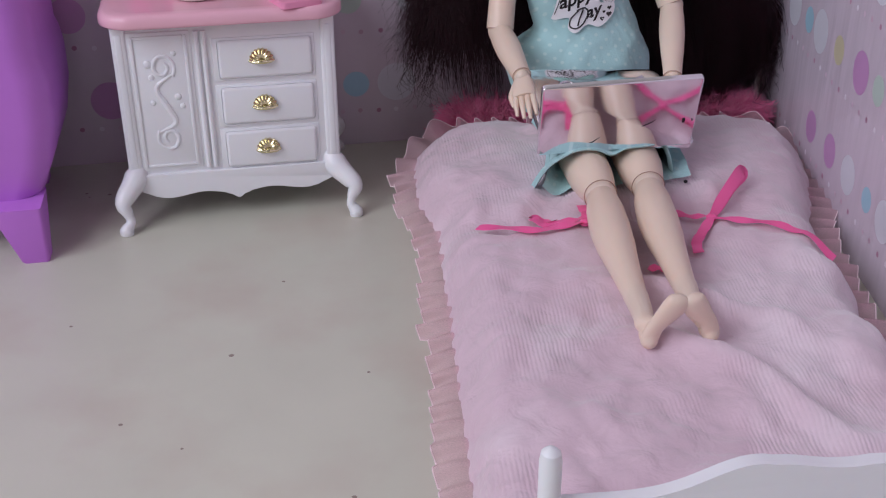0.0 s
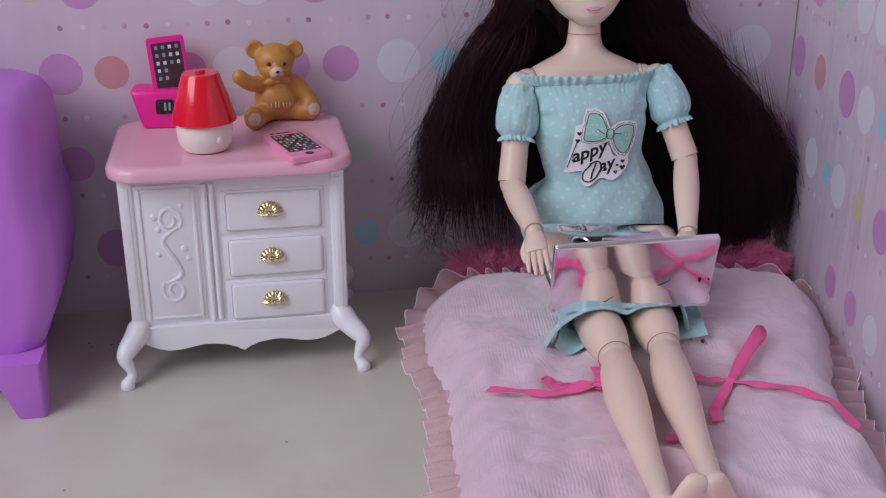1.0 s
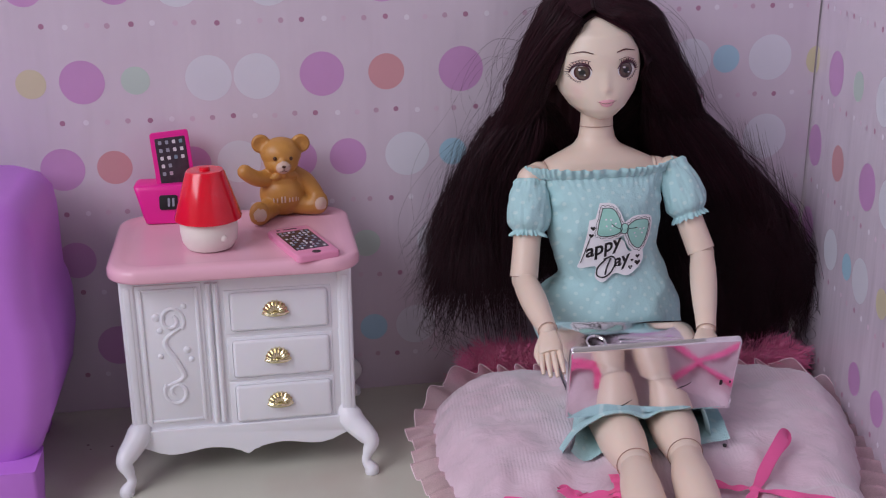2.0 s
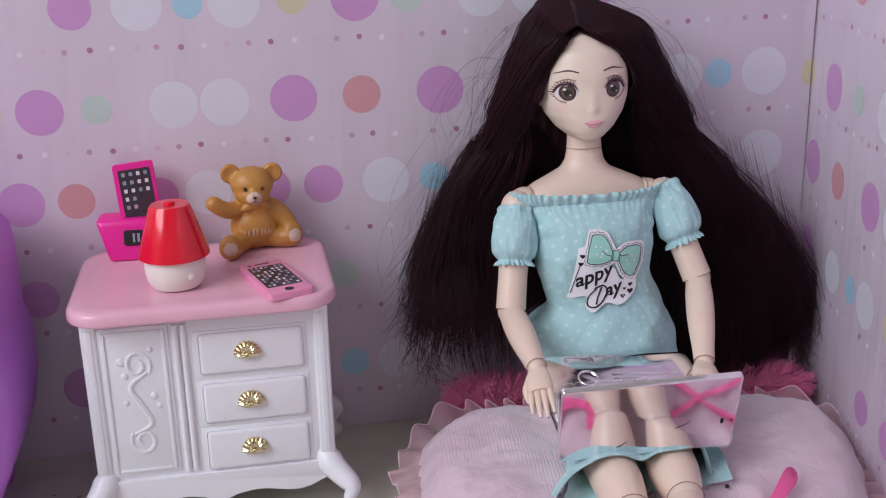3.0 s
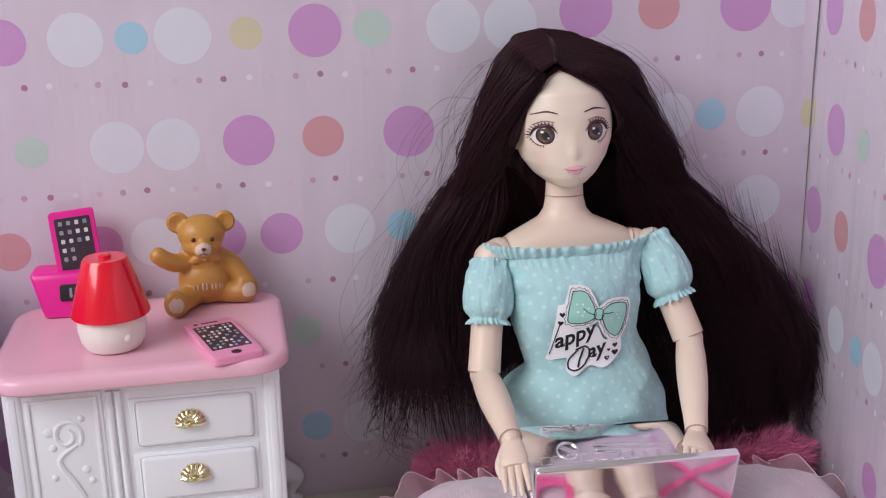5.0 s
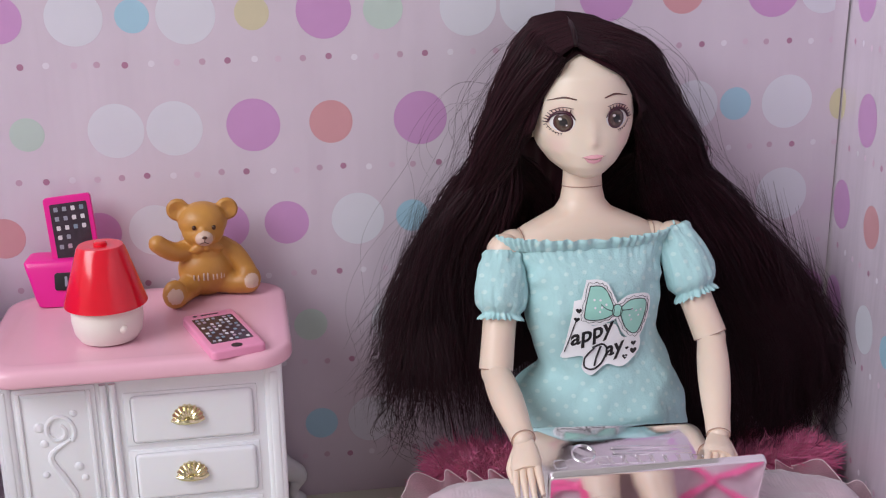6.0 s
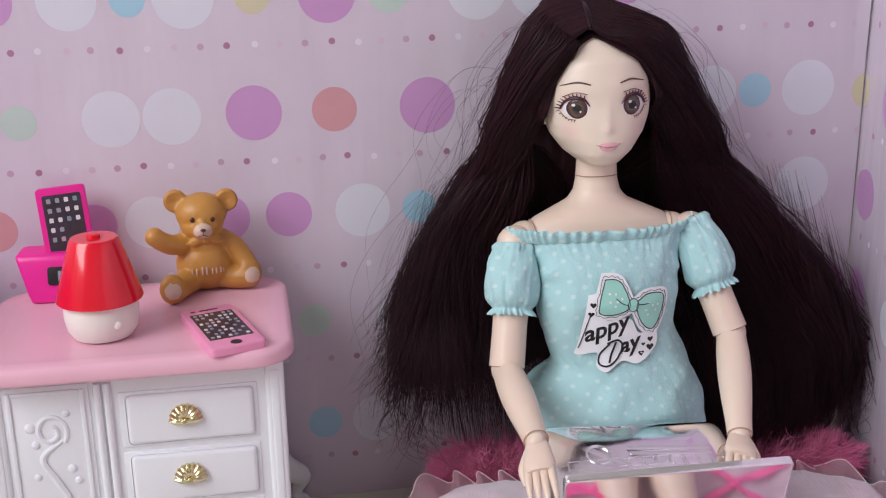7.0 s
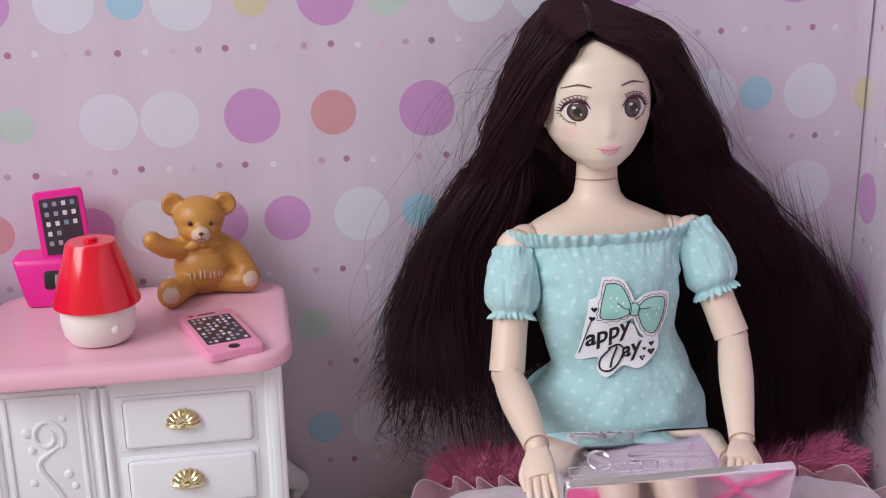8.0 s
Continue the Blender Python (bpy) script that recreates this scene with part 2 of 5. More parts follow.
def mesh_of(name, bm, mats, origin, smooth):
    bmesh.ops.recalc_face_normals(bm, faces=bm.faces)
    for v in bm.verts:
        v.co = (v.co - origin) * U
    me = bpy.data.meshes.new(name)
    bm.to_mesh(me)
    bm.free()
    for m in mats if isinstance(mats, (list, tuple)) else [mats]:
        me.materials.append(m)
    if smooth:
        me.shade_smooth()
        me.set_sharp_from_angle(angle=radians(smooth))
    if HAIR in me.materials[:]:
        # strands stay round: no hard edges along them
        slot = me.materials[:].index(HAIR)
        sharp = me.attributes.get("sharp_edge")
        soft = np.zeros(len(me.edges), bool)
        sharp.data.foreach_get("value", soft)
        corner = np.zeros(len(me.loops), np.int32)
        me.loops.foreach_get("edge_index", corner)
        kind, size = np.zeros(len(me.polygons), np.int32), np.zeros(len(me.polygons), np.int32)
        me.polygons.foreach_get("material_index", kind)
        me.polygons.foreach_get("loop_total", size)
        soft[corner[np.repeat(kind == slot, size)]] = False
        sharp.data.foreach_set("value", soft)
    return me


def part(name, bm, mats, parent, label="", smooth=35):
    o = ORIGIN[parent]
    ob = new(name, mesh_of(name, bm, mats, o, smooth))
    ob.parent = parent
    ORIGIN[ob] = o
    return tagged(ob, label)


def whole(name, bm, mats, base, label, category, group="", kind="", smooth=35):
    ob = new(name, mesh_of(name, bm, mats, Vector(base), smooth))
    ob.location = Vector(base) * U
    ORIGIN[ob] = Vector(base)
    return tagged(ob, label, category, group, kind)


class index:
    """Faces made inside get this material slot."""

    def __init__(self, bm, slot):
        self.bm, self.slot = bm, slot

    def __enter__(self):
        self.before = set(self.bm.faces)

    def __exit__(self, *a):
        for f in self.bm.faces:
            if f not in self.before:
                f.material_index = self.slot


def box(bm, x0, x1, y0, y1, z0, z1, bevel=0.0, seg=2, m=None):
    r = bmesh.ops.create_cube(bm, size=1)
    for v in r["verts"]:
        v.co = Vector(((x0 + x1) / 2 + v.co.x * (x1 - x0), (y0 + y1) / 2 + v.co.y * (y1 - y0), (z0 + z1) / 2 + v.co.z * (z1 - z0)))
        if m:
            v.co = m @ v.co
    if bevel:
        edges = list({e for v in r["verts"] for e in v.link_edges})
        bmesh.ops.bevel(bm, geom=edges, offset=bevel, segments=seg, profile=0.5, affect="EDGES")


def ball(bm, c, r, m=None, u=24, v=16):
    r = (r, r, r) if isinstance(r, (int, float)) else r
    res = bmesh.ops.create_uvsphere(bm, u_segments=u, v_segments=v, radius=1)
    for p in res["verts"]:
        q = Vector((p.co.x * r[0], p.co.y * r[1], p.co.z * r[2]))
        p.co = (m.to_3x3() @ q if m else q) + Vector(c)
    return res["verts"]


def spline(pts, n):
    """Smooth curve through the points."""
    pts = [Vector(p) for p in pts]
    ext = [2 * pts[0] - pts[1]] + pts + [2 * pts[-1] - pts[-2]]
    out = []
    for k in range(n + 1):
        s = k / n * (len(pts) - 1)
        i = min(int(s), len(pts) - 2)
        f = s - i
        a, b, c, d = ext[i:i + 4]
        out.append(0.5 * ((2 * b) + (c - a) * f + (2 * a - 5 * b + 4 * c - d) * f * f + (3 * b - a - 3 * c + d) * f ** 3))
    return out


def lerp_list(vals, n):
    return [float(np.interp(k / n * (len(vals) - 1), range(len(vals)), vals)) for k in range(n + 1)]


def tube(bm, pts, radii, n=12, flat=1.0, side=None, caps=True):
    """A round tube along pts; flat squeezes it across the given side direction."""
    rings = []
    prev = None
    for i, p in enumerate(pts):
        d = (pts[min(i + 1, len(pts) - 1)] - pts[max(i - 1, 0)])
        d = d.normalized() if d.length > 1e-9 else Vector((0, 0, 1))
        if side is not None:
            a = Vector(side)
        elif prev is None:
            a = Vector((0, 0, 1)) if abs(d.z) < 0.9 else Vector((1, 0, 0))
        else:
            a = prev
        a = (a - d * a.dot(d)).normalized()
        prev = a
        b = d.cross(a)
        r = radii[i] if isinstance(radii, (list, tuple)) else radii
        rings.append([bm.verts.new(p + a * (math.cos(2 * math.pi * k / n) * r) + b * (math.sin(2 * math.pi * k / n) * r * flat)) for k in range(n)])
    for q, w in zip(rings, rings[1:]):
        for k in range(n):
            bm.faces.new((q[k], q[(k + 1) % n], w[(k + 1) % n], w[k]))
    if caps:
        bm.faces.new(rings[0][::-1])
        bm.faces.new(rings[-1])


def lathe(bm, c, profile, n=48, sy=1.0):
    """Turned body from (radius, height) pairs about the z axis at c."""
    rings = []
    for r, z in profile:
        rings.append([bm.verts.new((c[0] + max(r, 1e-3) * math.cos(2 * math.pi * k / n), c[1] + sy * max(r, 1e-3) * math.sin(2 * math.pi * k / n), c[2] + z)) for k in range(n)])
    for q, w in zip(rings, rings[1:]):
        for k in range(n):
            bm.faces.new((q[k], q[(k + 1) % n], w[(k + 1) % n], w[k]))
    bm.faces.new(rings[0][::-1])
    bm.faces.new(rings[-1])


def prism(bm, outline, depth, place, bevel=0.0):
    """An outline in (u, v) made solid; place maps (u, v, w) to the room."""
    lo = [bm.verts.new(place(u, v, 0)) for u, v in outline]
    hi = [bm.verts.new(place(u, v, depth)) for u, v in outline]
    top = bm.faces.new(hi)
    bm.faces.new(lo[::-1])
    n = len(lo)
    for k in range(n):
        bm.faces.new((lo[k], lo[(k + 1) % n], hi[(k + 1) % n], hi[k]))
    if bevel:
        bmesh.ops.bevel(bm, geom=list(top.edges), offset=bevel, segments=4, profile=0.5, affect="EDGES")


def sheet(bm, rows, closed=False):
    """A quad sheet through rows of points."""
    vs = [[bm.verts.new(p) for p in r] for r in rows]
    n = len(vs[0])
    for q, w in zip(vs, vs[1:]):
        for k in range(n if closed else n - 1):
            bm.faces.new((q[k], q[(k + 1) % n], w[(k + 1) % n], w[k]))
    return vs


def round_rect(x0, x1, y0, y1, r, n=6):
    out = []
    for cx, cy, a0 in ((x1 - r, y1 - r, 0), (x0 + r, y1 - r, 90), (x0 + r, y0 + r, 180), (x1 - r, y0 + r, 270)):
        for k in range(n + 1):
            a = radians(a0 + 90 * k / n)
            out.append((cx + r * math.cos(a), cy + r * math.sin(a)))
    return out


def noise1(x, y=0.0, z=0.0):
    return noise.noise(Vector((x, y, z)))


# ---- setting ----
WALL_Y, CORNER_X, SLANT = 51.23, 24.4, 0.19
SIDE = Vector((-SLANT, -1, 0)).normalized()          # along the side wall, away from the corner
SIDE_IN = Vector((-1, SLANT, 0)).normalized()        # out of the side wall, into the room


def at_back(u, v, w):
    return Vector((u, WALL_Y - w, v))


def at_side(u, v, w):
    return Vector((CORNER_X, WALL_Y, v)) + SIDE * u + SIDE_IN * w


def wall_sheet(name, u0, u1, place, label):
    bm = bmesh.new()
    nu, nv = 90, 30
    front = [[place(u0 + (u1 - u0) * i / nu, -0.1 + 30.1 * j / nv, 0.0) for i in range(nu + 1)] for j in range(nv + 1)]
    sheet(bm, front)
    prism(bm, [(u0, -0.1), (u1, -0.1), (u1, 30), (u0, 30)], 0.25, lambda u, v, w: place(u, v, w - 0.3))
    return whole(name, bm, CARD, (0, 0, 0), label, "wall", kind="structure", smooth=50)


back = wall_sheet("wall_back", -60, CORNER_X - 0.09, at_back, "pink printed cardboard wall with pastel polka dots")
side = wall_sheet("wall_side", -0.6, 48, at_side, "pink printed cardboard side wall with pastel polka dots")

floor_bm = bmesh.new()
box(floor_bm, -97, 111, -136, 86, -2.5, 0, 0.2)
floor_ob = whole("floor", floor_bm, FLOOR, (0, 0, 0), "cream vinyl floor with faint brown smudges", "floor", kind="structure")


def at_floor(u, v, w):
    return Vector((u, v, w))


def disc(bm, place, u, v, r, lift=0.004, n=40):
    ring = [bm.verts.new(place(u + r * math.cos(2 * math.pi * k / n), v + r * math.sin(2 * math.pi * k / n), lift)) for k in range(n)]
    bm.faces.new(ring)


def dots(parent, place, rows):
    for z, text in rows:
        for item in text.split(", "):
            c, u, r = item.split()
            bm = bmesh.new()
            disc(bm, place, float(u), z, float(r))
            part("printed_dot", bm, DOT[c], parent)


dots(back, at_back, [
    (22.5, "wh -9.0 0.95, pu -6.6 0.93, or -3.8 0.77, pu -1.2 0.95, wh 1.3 0.95, wh 3.3 0.95, gr 6.2 0.6"),
    (18.6, "pu -9.6 0.8, pu -6.11 0.8, wh -3.66 0.95, bl -1.76 0.57, wh 0.01 1.0, ye 2.23 0.59, pu 4.69 0.96, gr 6.76 0.7, "
           "wh 9.79 1.02, wh 11.95 1.02"),
    (18.95, "pu 14.88 1.04, or 17.77 0.83, pu 21.29 1.05, wh 23.3 0.97"),
    (14.72, "pu -7.7 0.9, ye -9.7 0.6, gr -5.58 0.58, wh -2.63 0.95, wh -0.65 0.96, pu 2.06 0.94, or 4.79 0.77, pu 8.01 0.97, "
            "wh 18.39 0.95, bl 20.05 0.62, wh 22.13 1.02"),
    (11.1, "pu -8.85 0.9, or -6.75 0.72, pu -3.52 0.75, wh -1.6 0.92, pu 0.85 0.85, pu 3.04 0.8, wh 5.63 0.97, bl 7.64 0.6, wh 22.17 1.05"),
    (7.1, "pu -8.7 0.8, gr 3.72 0.62, wh 6.9 0.9, pu 23.4 0.85"),
    (3.05, "pu -7.35 0.9, bl 3.95 0.62, wh 5.9 0.93"),
])
dots(side, at_side, [
    (18.75, "pu 1.74 0.95, or 5.2 0.8, wh 8.5 0.95, wh 10.6 0.95"),
    (14.4, "pu 2.9 0.97, gr 5.83 0.62, wh 8.9 0.95, wh 11.0 0.95, pu 14.2 0.95"),
    (10.8, "pu 0.98 0.95, or 4.3 0.78, pu 8.05 0.95, wh 10.4 0.95, bl 12.4 0.57, wh 14.4 0.95, ye 16.8 0.6"),
    (7.0, "pu 1.0 0.9, wh 4.57 0.9, bl 6.79 0.57, wh 8.48 0.93, ye 11.0 0.6, pu 13.7 0.85, gr 15.7 0.58, wh 18.6 0.9"),
    (2.95, "pu 9.1 0.7, pu 11.79 0.72, wh 14.19 0.8, bl 16.46 0.5, wh 18.3 0.8"),
])


# the yellow dot folded round the corner, and the card's lip above it
for wall, place, u, turn in ((back, at_back, CORNER_X - 0.1, 90), (side, at_side, 0.03, -90)):
    bm = bmesh.new()
    bm.faces.new([bm.verts.new(place(u + 0.42 * math.cos(radians(turn + 9 * k)), 14.55 + 0.6 * math.sin(radians(turn + 9 * k)), 0.004)) for k in range(21)])
    part("printed_dot", bm, DOT["ye"], wall)
bm = bmesh.new()
sheet(bm, [[at_back(CORNER_X - 0.62 + 0.5 * k / 6, z, 0.004 + 0.16 * (k / 6) ** 1.5 * min(1, (z - 15.2) / 5)) for k in range(7)] for z in np.linspace(15.2, 30, 12)])
part("card_lip", bm, CARD, back)


def specks(parent, place, u0, u1, shift, kinds):
    for kind, offset in kinds:
        bm = bmesh.new()
        for v, du in ((20.9, 0.5), (17.0, 0.0), (13.06, 0.42), (9.15, 0.1), (5.6, 0.4), (1.7, 0.2)):
            u = u0 + du + shift + offset
            while u < u1:
                disc(bm, place, u + random.uniform(-.04, .04), v + random.uniform(-.04, .04), 0.115, 0.004, 12)
                u += 3.45
        tagged(part("speckle_print", bm, SPECK[kind], parent), kind="stuff")


KINDS = (("dark", 0.0), ("white", 0.9), ("faint", 1.75), ("mid", 2.55))
specks(back, at_back, -9.03, 24.2, 0.0, KINDS)
specks(side, at_side, 0.3, 26, 0.6, KINDS)

SCUFF = mat("floor_scuff", (0.30, 0.24, 0.20), 0.5)
for u, v, r in ((-2.6, 33.5, .09), (-6.1, 30.2, .07), (1.9, 31.6, .06), (0.7, 25.4, .08), (-4.2, 28.6, .05), (-8.2, 36.5, .06), (-0.5, 38.3, .06), (-7.6, 47.6, .08), (-10.2, 31.0, .05), (-8.6, 47.9, .07), (-8.45, 47.5, .05)):
    bm = bmesh.new()
    disc(bm, at_floor, u, v, r, 0.008, 10)
    for k, p in enumerate(bm.verts):
        p.co.x += (p.co.x - u) * 0.6 * noise1(k * 1.7, u)
    part("scuff_mark", bm, SCUFF, floor_ob)

# unseen room added round the play box: plain walls, one window and a ceiling
RX0, RX1, RY0, RY1, RZ = -91, 105, -130, 80, 160


def room_wall(name, boxes):
    bm = bmesh.new()
    for q in boxes:
        box(bm, *q)
    return whole(name, bm, ROOMWALL, (0, 0, 0), "unseen pale painted wall added round the play box", "wall", kind="structure", smooth=0)


room_wall("wall_north", [(RX0 - 6, RX1 + 6, RY1, RY1 + 6, 0, RZ)])
room_wall("wall_south", [(RX0 - 6, RX1 + 6, RY0 - 6, RY0, 0, RZ)])
room_wall("wall_east", [(RX1, RX1 + 6, RY0, RY1, 0, RZ)])
WY0, WY1, WZ0, WZ1 = -60, 34, 43, 129           # the window's opening
room_wall("wall_west", [(RX0 - 6, RX0, RY0, WY0, 0, RZ), (RX0 - 6, RX0, WY1, RY1, 0, RZ), (RX0 - 6, RX0, WY0, WY1, 0, WZ0), (RX0 - 6, RX0, WY0, WY1, WZ1, RZ)])
bm = bmesh.new()
box(bm, RX0 - 6, RX1 + 6, RY0 - 6, RY1 + 6, RZ, RZ + 4)
whole("ceiling", bm, ROOMWALL, (0, 0, RZ), "unseen pale ceiling added over the play box", "ceiling", kind="structure", smooth=0)
# added frame round the opening where the area lamp stands in for daylight
win = thing("unseen_window", (RX0 - 3, (WY0 + WY1) / 2, WZ0), "unseen white framed window added for the daylight lamp", "window", kind="structure")
for q in ((WY0, WY1, WZ0, WZ0 + 4), (WY0, WY1, WZ1 - 4, WZ1), (WY0, WY0 + 4, WZ0 + 4, WZ1 - 4), (WY1 - 4, WY1, WZ0 + 4, WZ1 - 4)):
    bm = bmesh.new()
    box(bm, RX0 - 5, RX0 - 1, *q, 0.3)
    part("window_frame", bm, WHITE, win)

# ---- dresser ----
DX0, DX1, DF, DB = -6.25, 2.42, 44.5, 50.4      # body: sides, front, back
DZ0, DZ1, DTOP = 1.75, 8.5, 9.1


def dresser():
    t = thing("dresser", (-2, 47, 0), "white plastic toy dresser with pink top and scalloped apron", "dresser")
    bm = bmesh.new()
    box(bm, DX0, DX1, DF, DB, DZ0, DZ1, 0.25, 3)
    part("body", bm, WHITE, t)
    # top
    bm = bmesh.new()
    # rounded lip, a raised border and a panel sunk a little inside it
    rows = []
    for inset, z in ((0.12, -0.54), (0.03, -0.49), (0.0, -0.42), (0.0, -0.22), (0.02, -0.13), (0.06, -0.06), (0.13, -0.01), (0.22, 0.012), (0.5, 0.018), (0.6, 0.012), (0.68, 0.0)):
        rows.append([Vector((u, v, DTOP + z)) for u, v in round_rect(-6.65 + inset, 2.8 - inset, 43.5 + inset, 50.85 - inset, 1.3 - inset * 0.6, 14)])
    vs = sheet(bm, rows, True)
    bm.faces.new(vs[0][::-1])
    bm.faces.new(vs[-1])
    part("top", bm, PINKTOP, t, "pink plastic top with rounded corners", smooth=50)
    # apron with a wavy lower edge
    bm = bmesh.new()
    n = 60
    low = []
    for k in range(n + 1):
        s = abs(2 * k / n - 1)
        z = 1.2 - 0.09 * math.cos(s * 9.4) + 0.3 * max(0, s - 0.78) * 4
        if s < 0.09:
            z -= 0.26 * (1 - s / 0.09)
        low.append((DX0 + 0.15 + (DX1 - DX0 - 0.3) * k / n, z))
    prism(bm, [(DX1 - 0.15, 2.2), (DX0 + 0.15, 2.2)] + low, 0.28, lambda u, v, w: Vector((u, DF + 0.12 - w, v)), 0.05)
    part("apron", bm, WHITE, t)
    # pilasters and the rails round the fronts
    for x0, x1 in ((DX0 - 0.02, DX0 + 0.55), (DX1 - 0.55, DX1 + 0.02)):
        bm = bmesh.new()
        box(bm, x0, x1, DF - 0.14, DF + 0.2, 1.8, 8.55, 0.12, 3)
        box(bm, x0 + 0.14, x1 - 0.14, DF - 0.17, DF, 2.5, 8.2, 0.07, 3)
        part("pilaster", bm, WHITE, t)
    for x in (-3.02, -2.74):
        bm = bmesh.new()
        tube(bm, [Vector((x, DF - 0.03, 2.35)), Vector((x, DF - 0.03, 8.15))], 0.11, 12)
        part("divider_rod", bm, WHITE, t)
    # door with raised frame and scroll relief
    bm = bmesh.new()
    box(bm, -5.72, -3.25, DF - 0.06, DF + 0.1, 2.35, 8.2, 0.05)
    door = part("door", bm, WHITE, t)
    for x0, x1, z0, z1 in ((-5.6, -5.46, 2.5, 8.05), (-3.52, -3.38, 2.5, 8.05), (-5.46, -3.52, 2.5, 2.62), (-5.46, -3.52, 7.93, 8.05)):
        bm = bmesh.new()
        box(bm, x0, x1, DF - 0.12, DF, z0, z1, 0.04)
        part("moulding", bm, WHITE, door)
    bm = bmesh.new()

    def curl(cx, cz, r0, r1, a0, a1, w=0.08):
        pts = []
        for k in range(25):
            f = k / 24
            a = radians(a0 + (a1 - a0) * f)
            r = r0 + (r1 - r0) * f
            pts.append(Vector((cx + r * math.cos(a), DF - 0.035, cz + r * 1.15 * math.sin(a))))
        tube(bm, pts, lerp_list([w, w * 1.2, w], 24), 8)
    curl(-4.45, 6.75, 0.5, 0.16, -40, 420)
    curl(-4.45, 3.75, 0.5, 0.16, 140, 600)
    tube(bm, spline([(-4.1, DF - 0.03, 6.45), (-4.75, DF - 0.03, 5.9), (-4.4, DF - 0.03, 5.1), (-4.15, DF - 0.03, 4.4), (-4.85, DF - 0.03, 4.0)], 20), lerp_list([.07, .11, .14, .11, .07], 20), 8)
    for x, z, r in ((-5.0, 6.9, .17), (-4.9, 6.35, .13), (-3.95, 7.3, .12), (-3.95, 5.5, .15), (-3.8, 5.1, .12), (-4.95, 5.3, .12)):
        ball(bm, (x, DF - 0.05, z), (r, 0.07, r), u=14, v=8)
    part("scroll_relief", bm, WHITE, door)
    # drawers
    for zc in (6.9, 4.95, 3.05):
        bm = bmesh.new()
        box(bm, -2.45, 1.62, DF - 0.05, DF + 0.15, zc - 0.9, zc + 0.9, 0.05)
        box(bm, -2.25, 1.5, DF - 0.17, DF + 0.05, zc - 0.8, zc + 0.8, 0.16, 5)
        drawer = part("drawer", bm, WHITE, t)
        bm = bmesh.new()
        y = DF - 0.25
        kx, kz = -0.53, zc + 0.1
        fan, flat = [], []
        for r in range(9):
            f = r / 8
            fan.append([Vector((kx + (0.08 + 0.4 * f) * (1 + 0.05 * math.cos(k * 1.5708) * f) * math.cos(radians(180 * k / 36)), y - 0.13 * math.sin(math.pi * (0.25 + 0.75 * f)) - 0.035 * f * math.cos(k * 1.5708), kz - .14 + (0.08 + 0.4 * f) * (1 + 0.05 * math.cos(k * 1.5708) * f) * math.sin(radians(180 * k / 36)))) for k in range(37)])
        vs = sheet(bm, fan)
        rim = [v for v in vs[-1]] + [v for v in vs[0]][::-1]
        low = [bm.verts.new((v.co.x, y + 0.12, v.co.z)) for v in rim]
        for k in range(len(rim) - 1):
            bm.faces.new((rim[k], rim[k + 1], low[k + 1], low[k]))
        tube(bm, spline([(kx - .5, y + 0.02, kz - .14), (kx - .3, y - 0.06, kz - .2), (kx, y - 0.12, kz - .16), (kx + .3, y - 0.06, kz - .2), (kx + .5, y + 0.02, kz - .14)], 16), lerp_list([0.05, 0.06, 0.11, 0.06, 0.05], 16), 8)
        part("knob", bm, GOLD, drawer, "gilded shell-shaped knob")
    # cabriole legs
    for sx, x in ((-1, DX0 + 0.35), (1, DX1 - 0.35)):
        for sy, y in ((-1, DF + 0.25), (1, DB - 0.55)):
            bm = bmesh.new()
            out = 0.85 if sx > 0 else 0.7
            fwd = 1.25 if sy < 0 else 0.9
            p = [(x - sx * 0.25, y - sy * 0.25, 2.9), (x + sx * 0.2, y + sy * 0.3, 1.95), (x + sx * out, y + sy * fwd * 0.75, 1.32), (x + sx * (out - 0.12), y + sy * fwd * 0.85, 0.85),
                 (x + sx * (out - 0.2), y + sy * fwd * 0.9, 0.5), (x + sx * (out - 0.02), y + sy * fwd, 0.2), (x + sx * out, y + sy * (fwd + 0.02), 0.0)]
            tube(bm, spline(p, 28), lerp_list([0.2, 0.5, 0.4, 0.27, 0.18, 0.2, 0.3, 0.27], 28), 14)
            part("leg", bm, WHITE, t)


dresser()

# ---- on the dresser ----


def toy_lamp():
    c = (-2.84, 45.95, DTOP)
    t = thing("toy_lamp", c, "toy table lamp with glossy red shade and ivory base", "lamp")
    bm = bmesh.new()
    lathe(bm, c, [(0.72, 0), (0.88, 0.06), (1.03, 0.3), (1.1, 0.7), (1.09, 1.1), (1.0, 1.26), (0.9, 1.32)])
    ball(bm, (c[0] + 0.55, c[1] - 0.9, c[2] + 0.6), (0.15, 0.1, 0.15), u=16, v=10)
    part("base", bm, IVORY, t)
    bm = bmesh.new()
    lathe(bm, c, [(1.18, 1.2), (1.27, 1.2), (1.28, 1.26), (0.74, 3.0), (0.68, 3.08), (0.52, 3.1), (0.3, 3.06), (0.2, 3.06)], 36)
    for k, v in enumerate(bm.verts):
        if k % 2 and 1.22 < v.co.z - c[2] < 3.04:
            v.co.x, v.co.y = c[0] + (v.co.x - c[0]) * 0.985, c[1] + (v.co.y - c[1]) * 0.985
    shade = part("shade", bm, RED, t, "glossy red conical shade")
    bm = bmesh.new()
    lathe(bm, c, [(0.2, 3.0), (0.2, 3.16), (0.15, 3.2)], 20)
    part("finial", bm, RED, shade)


toy_lamp()


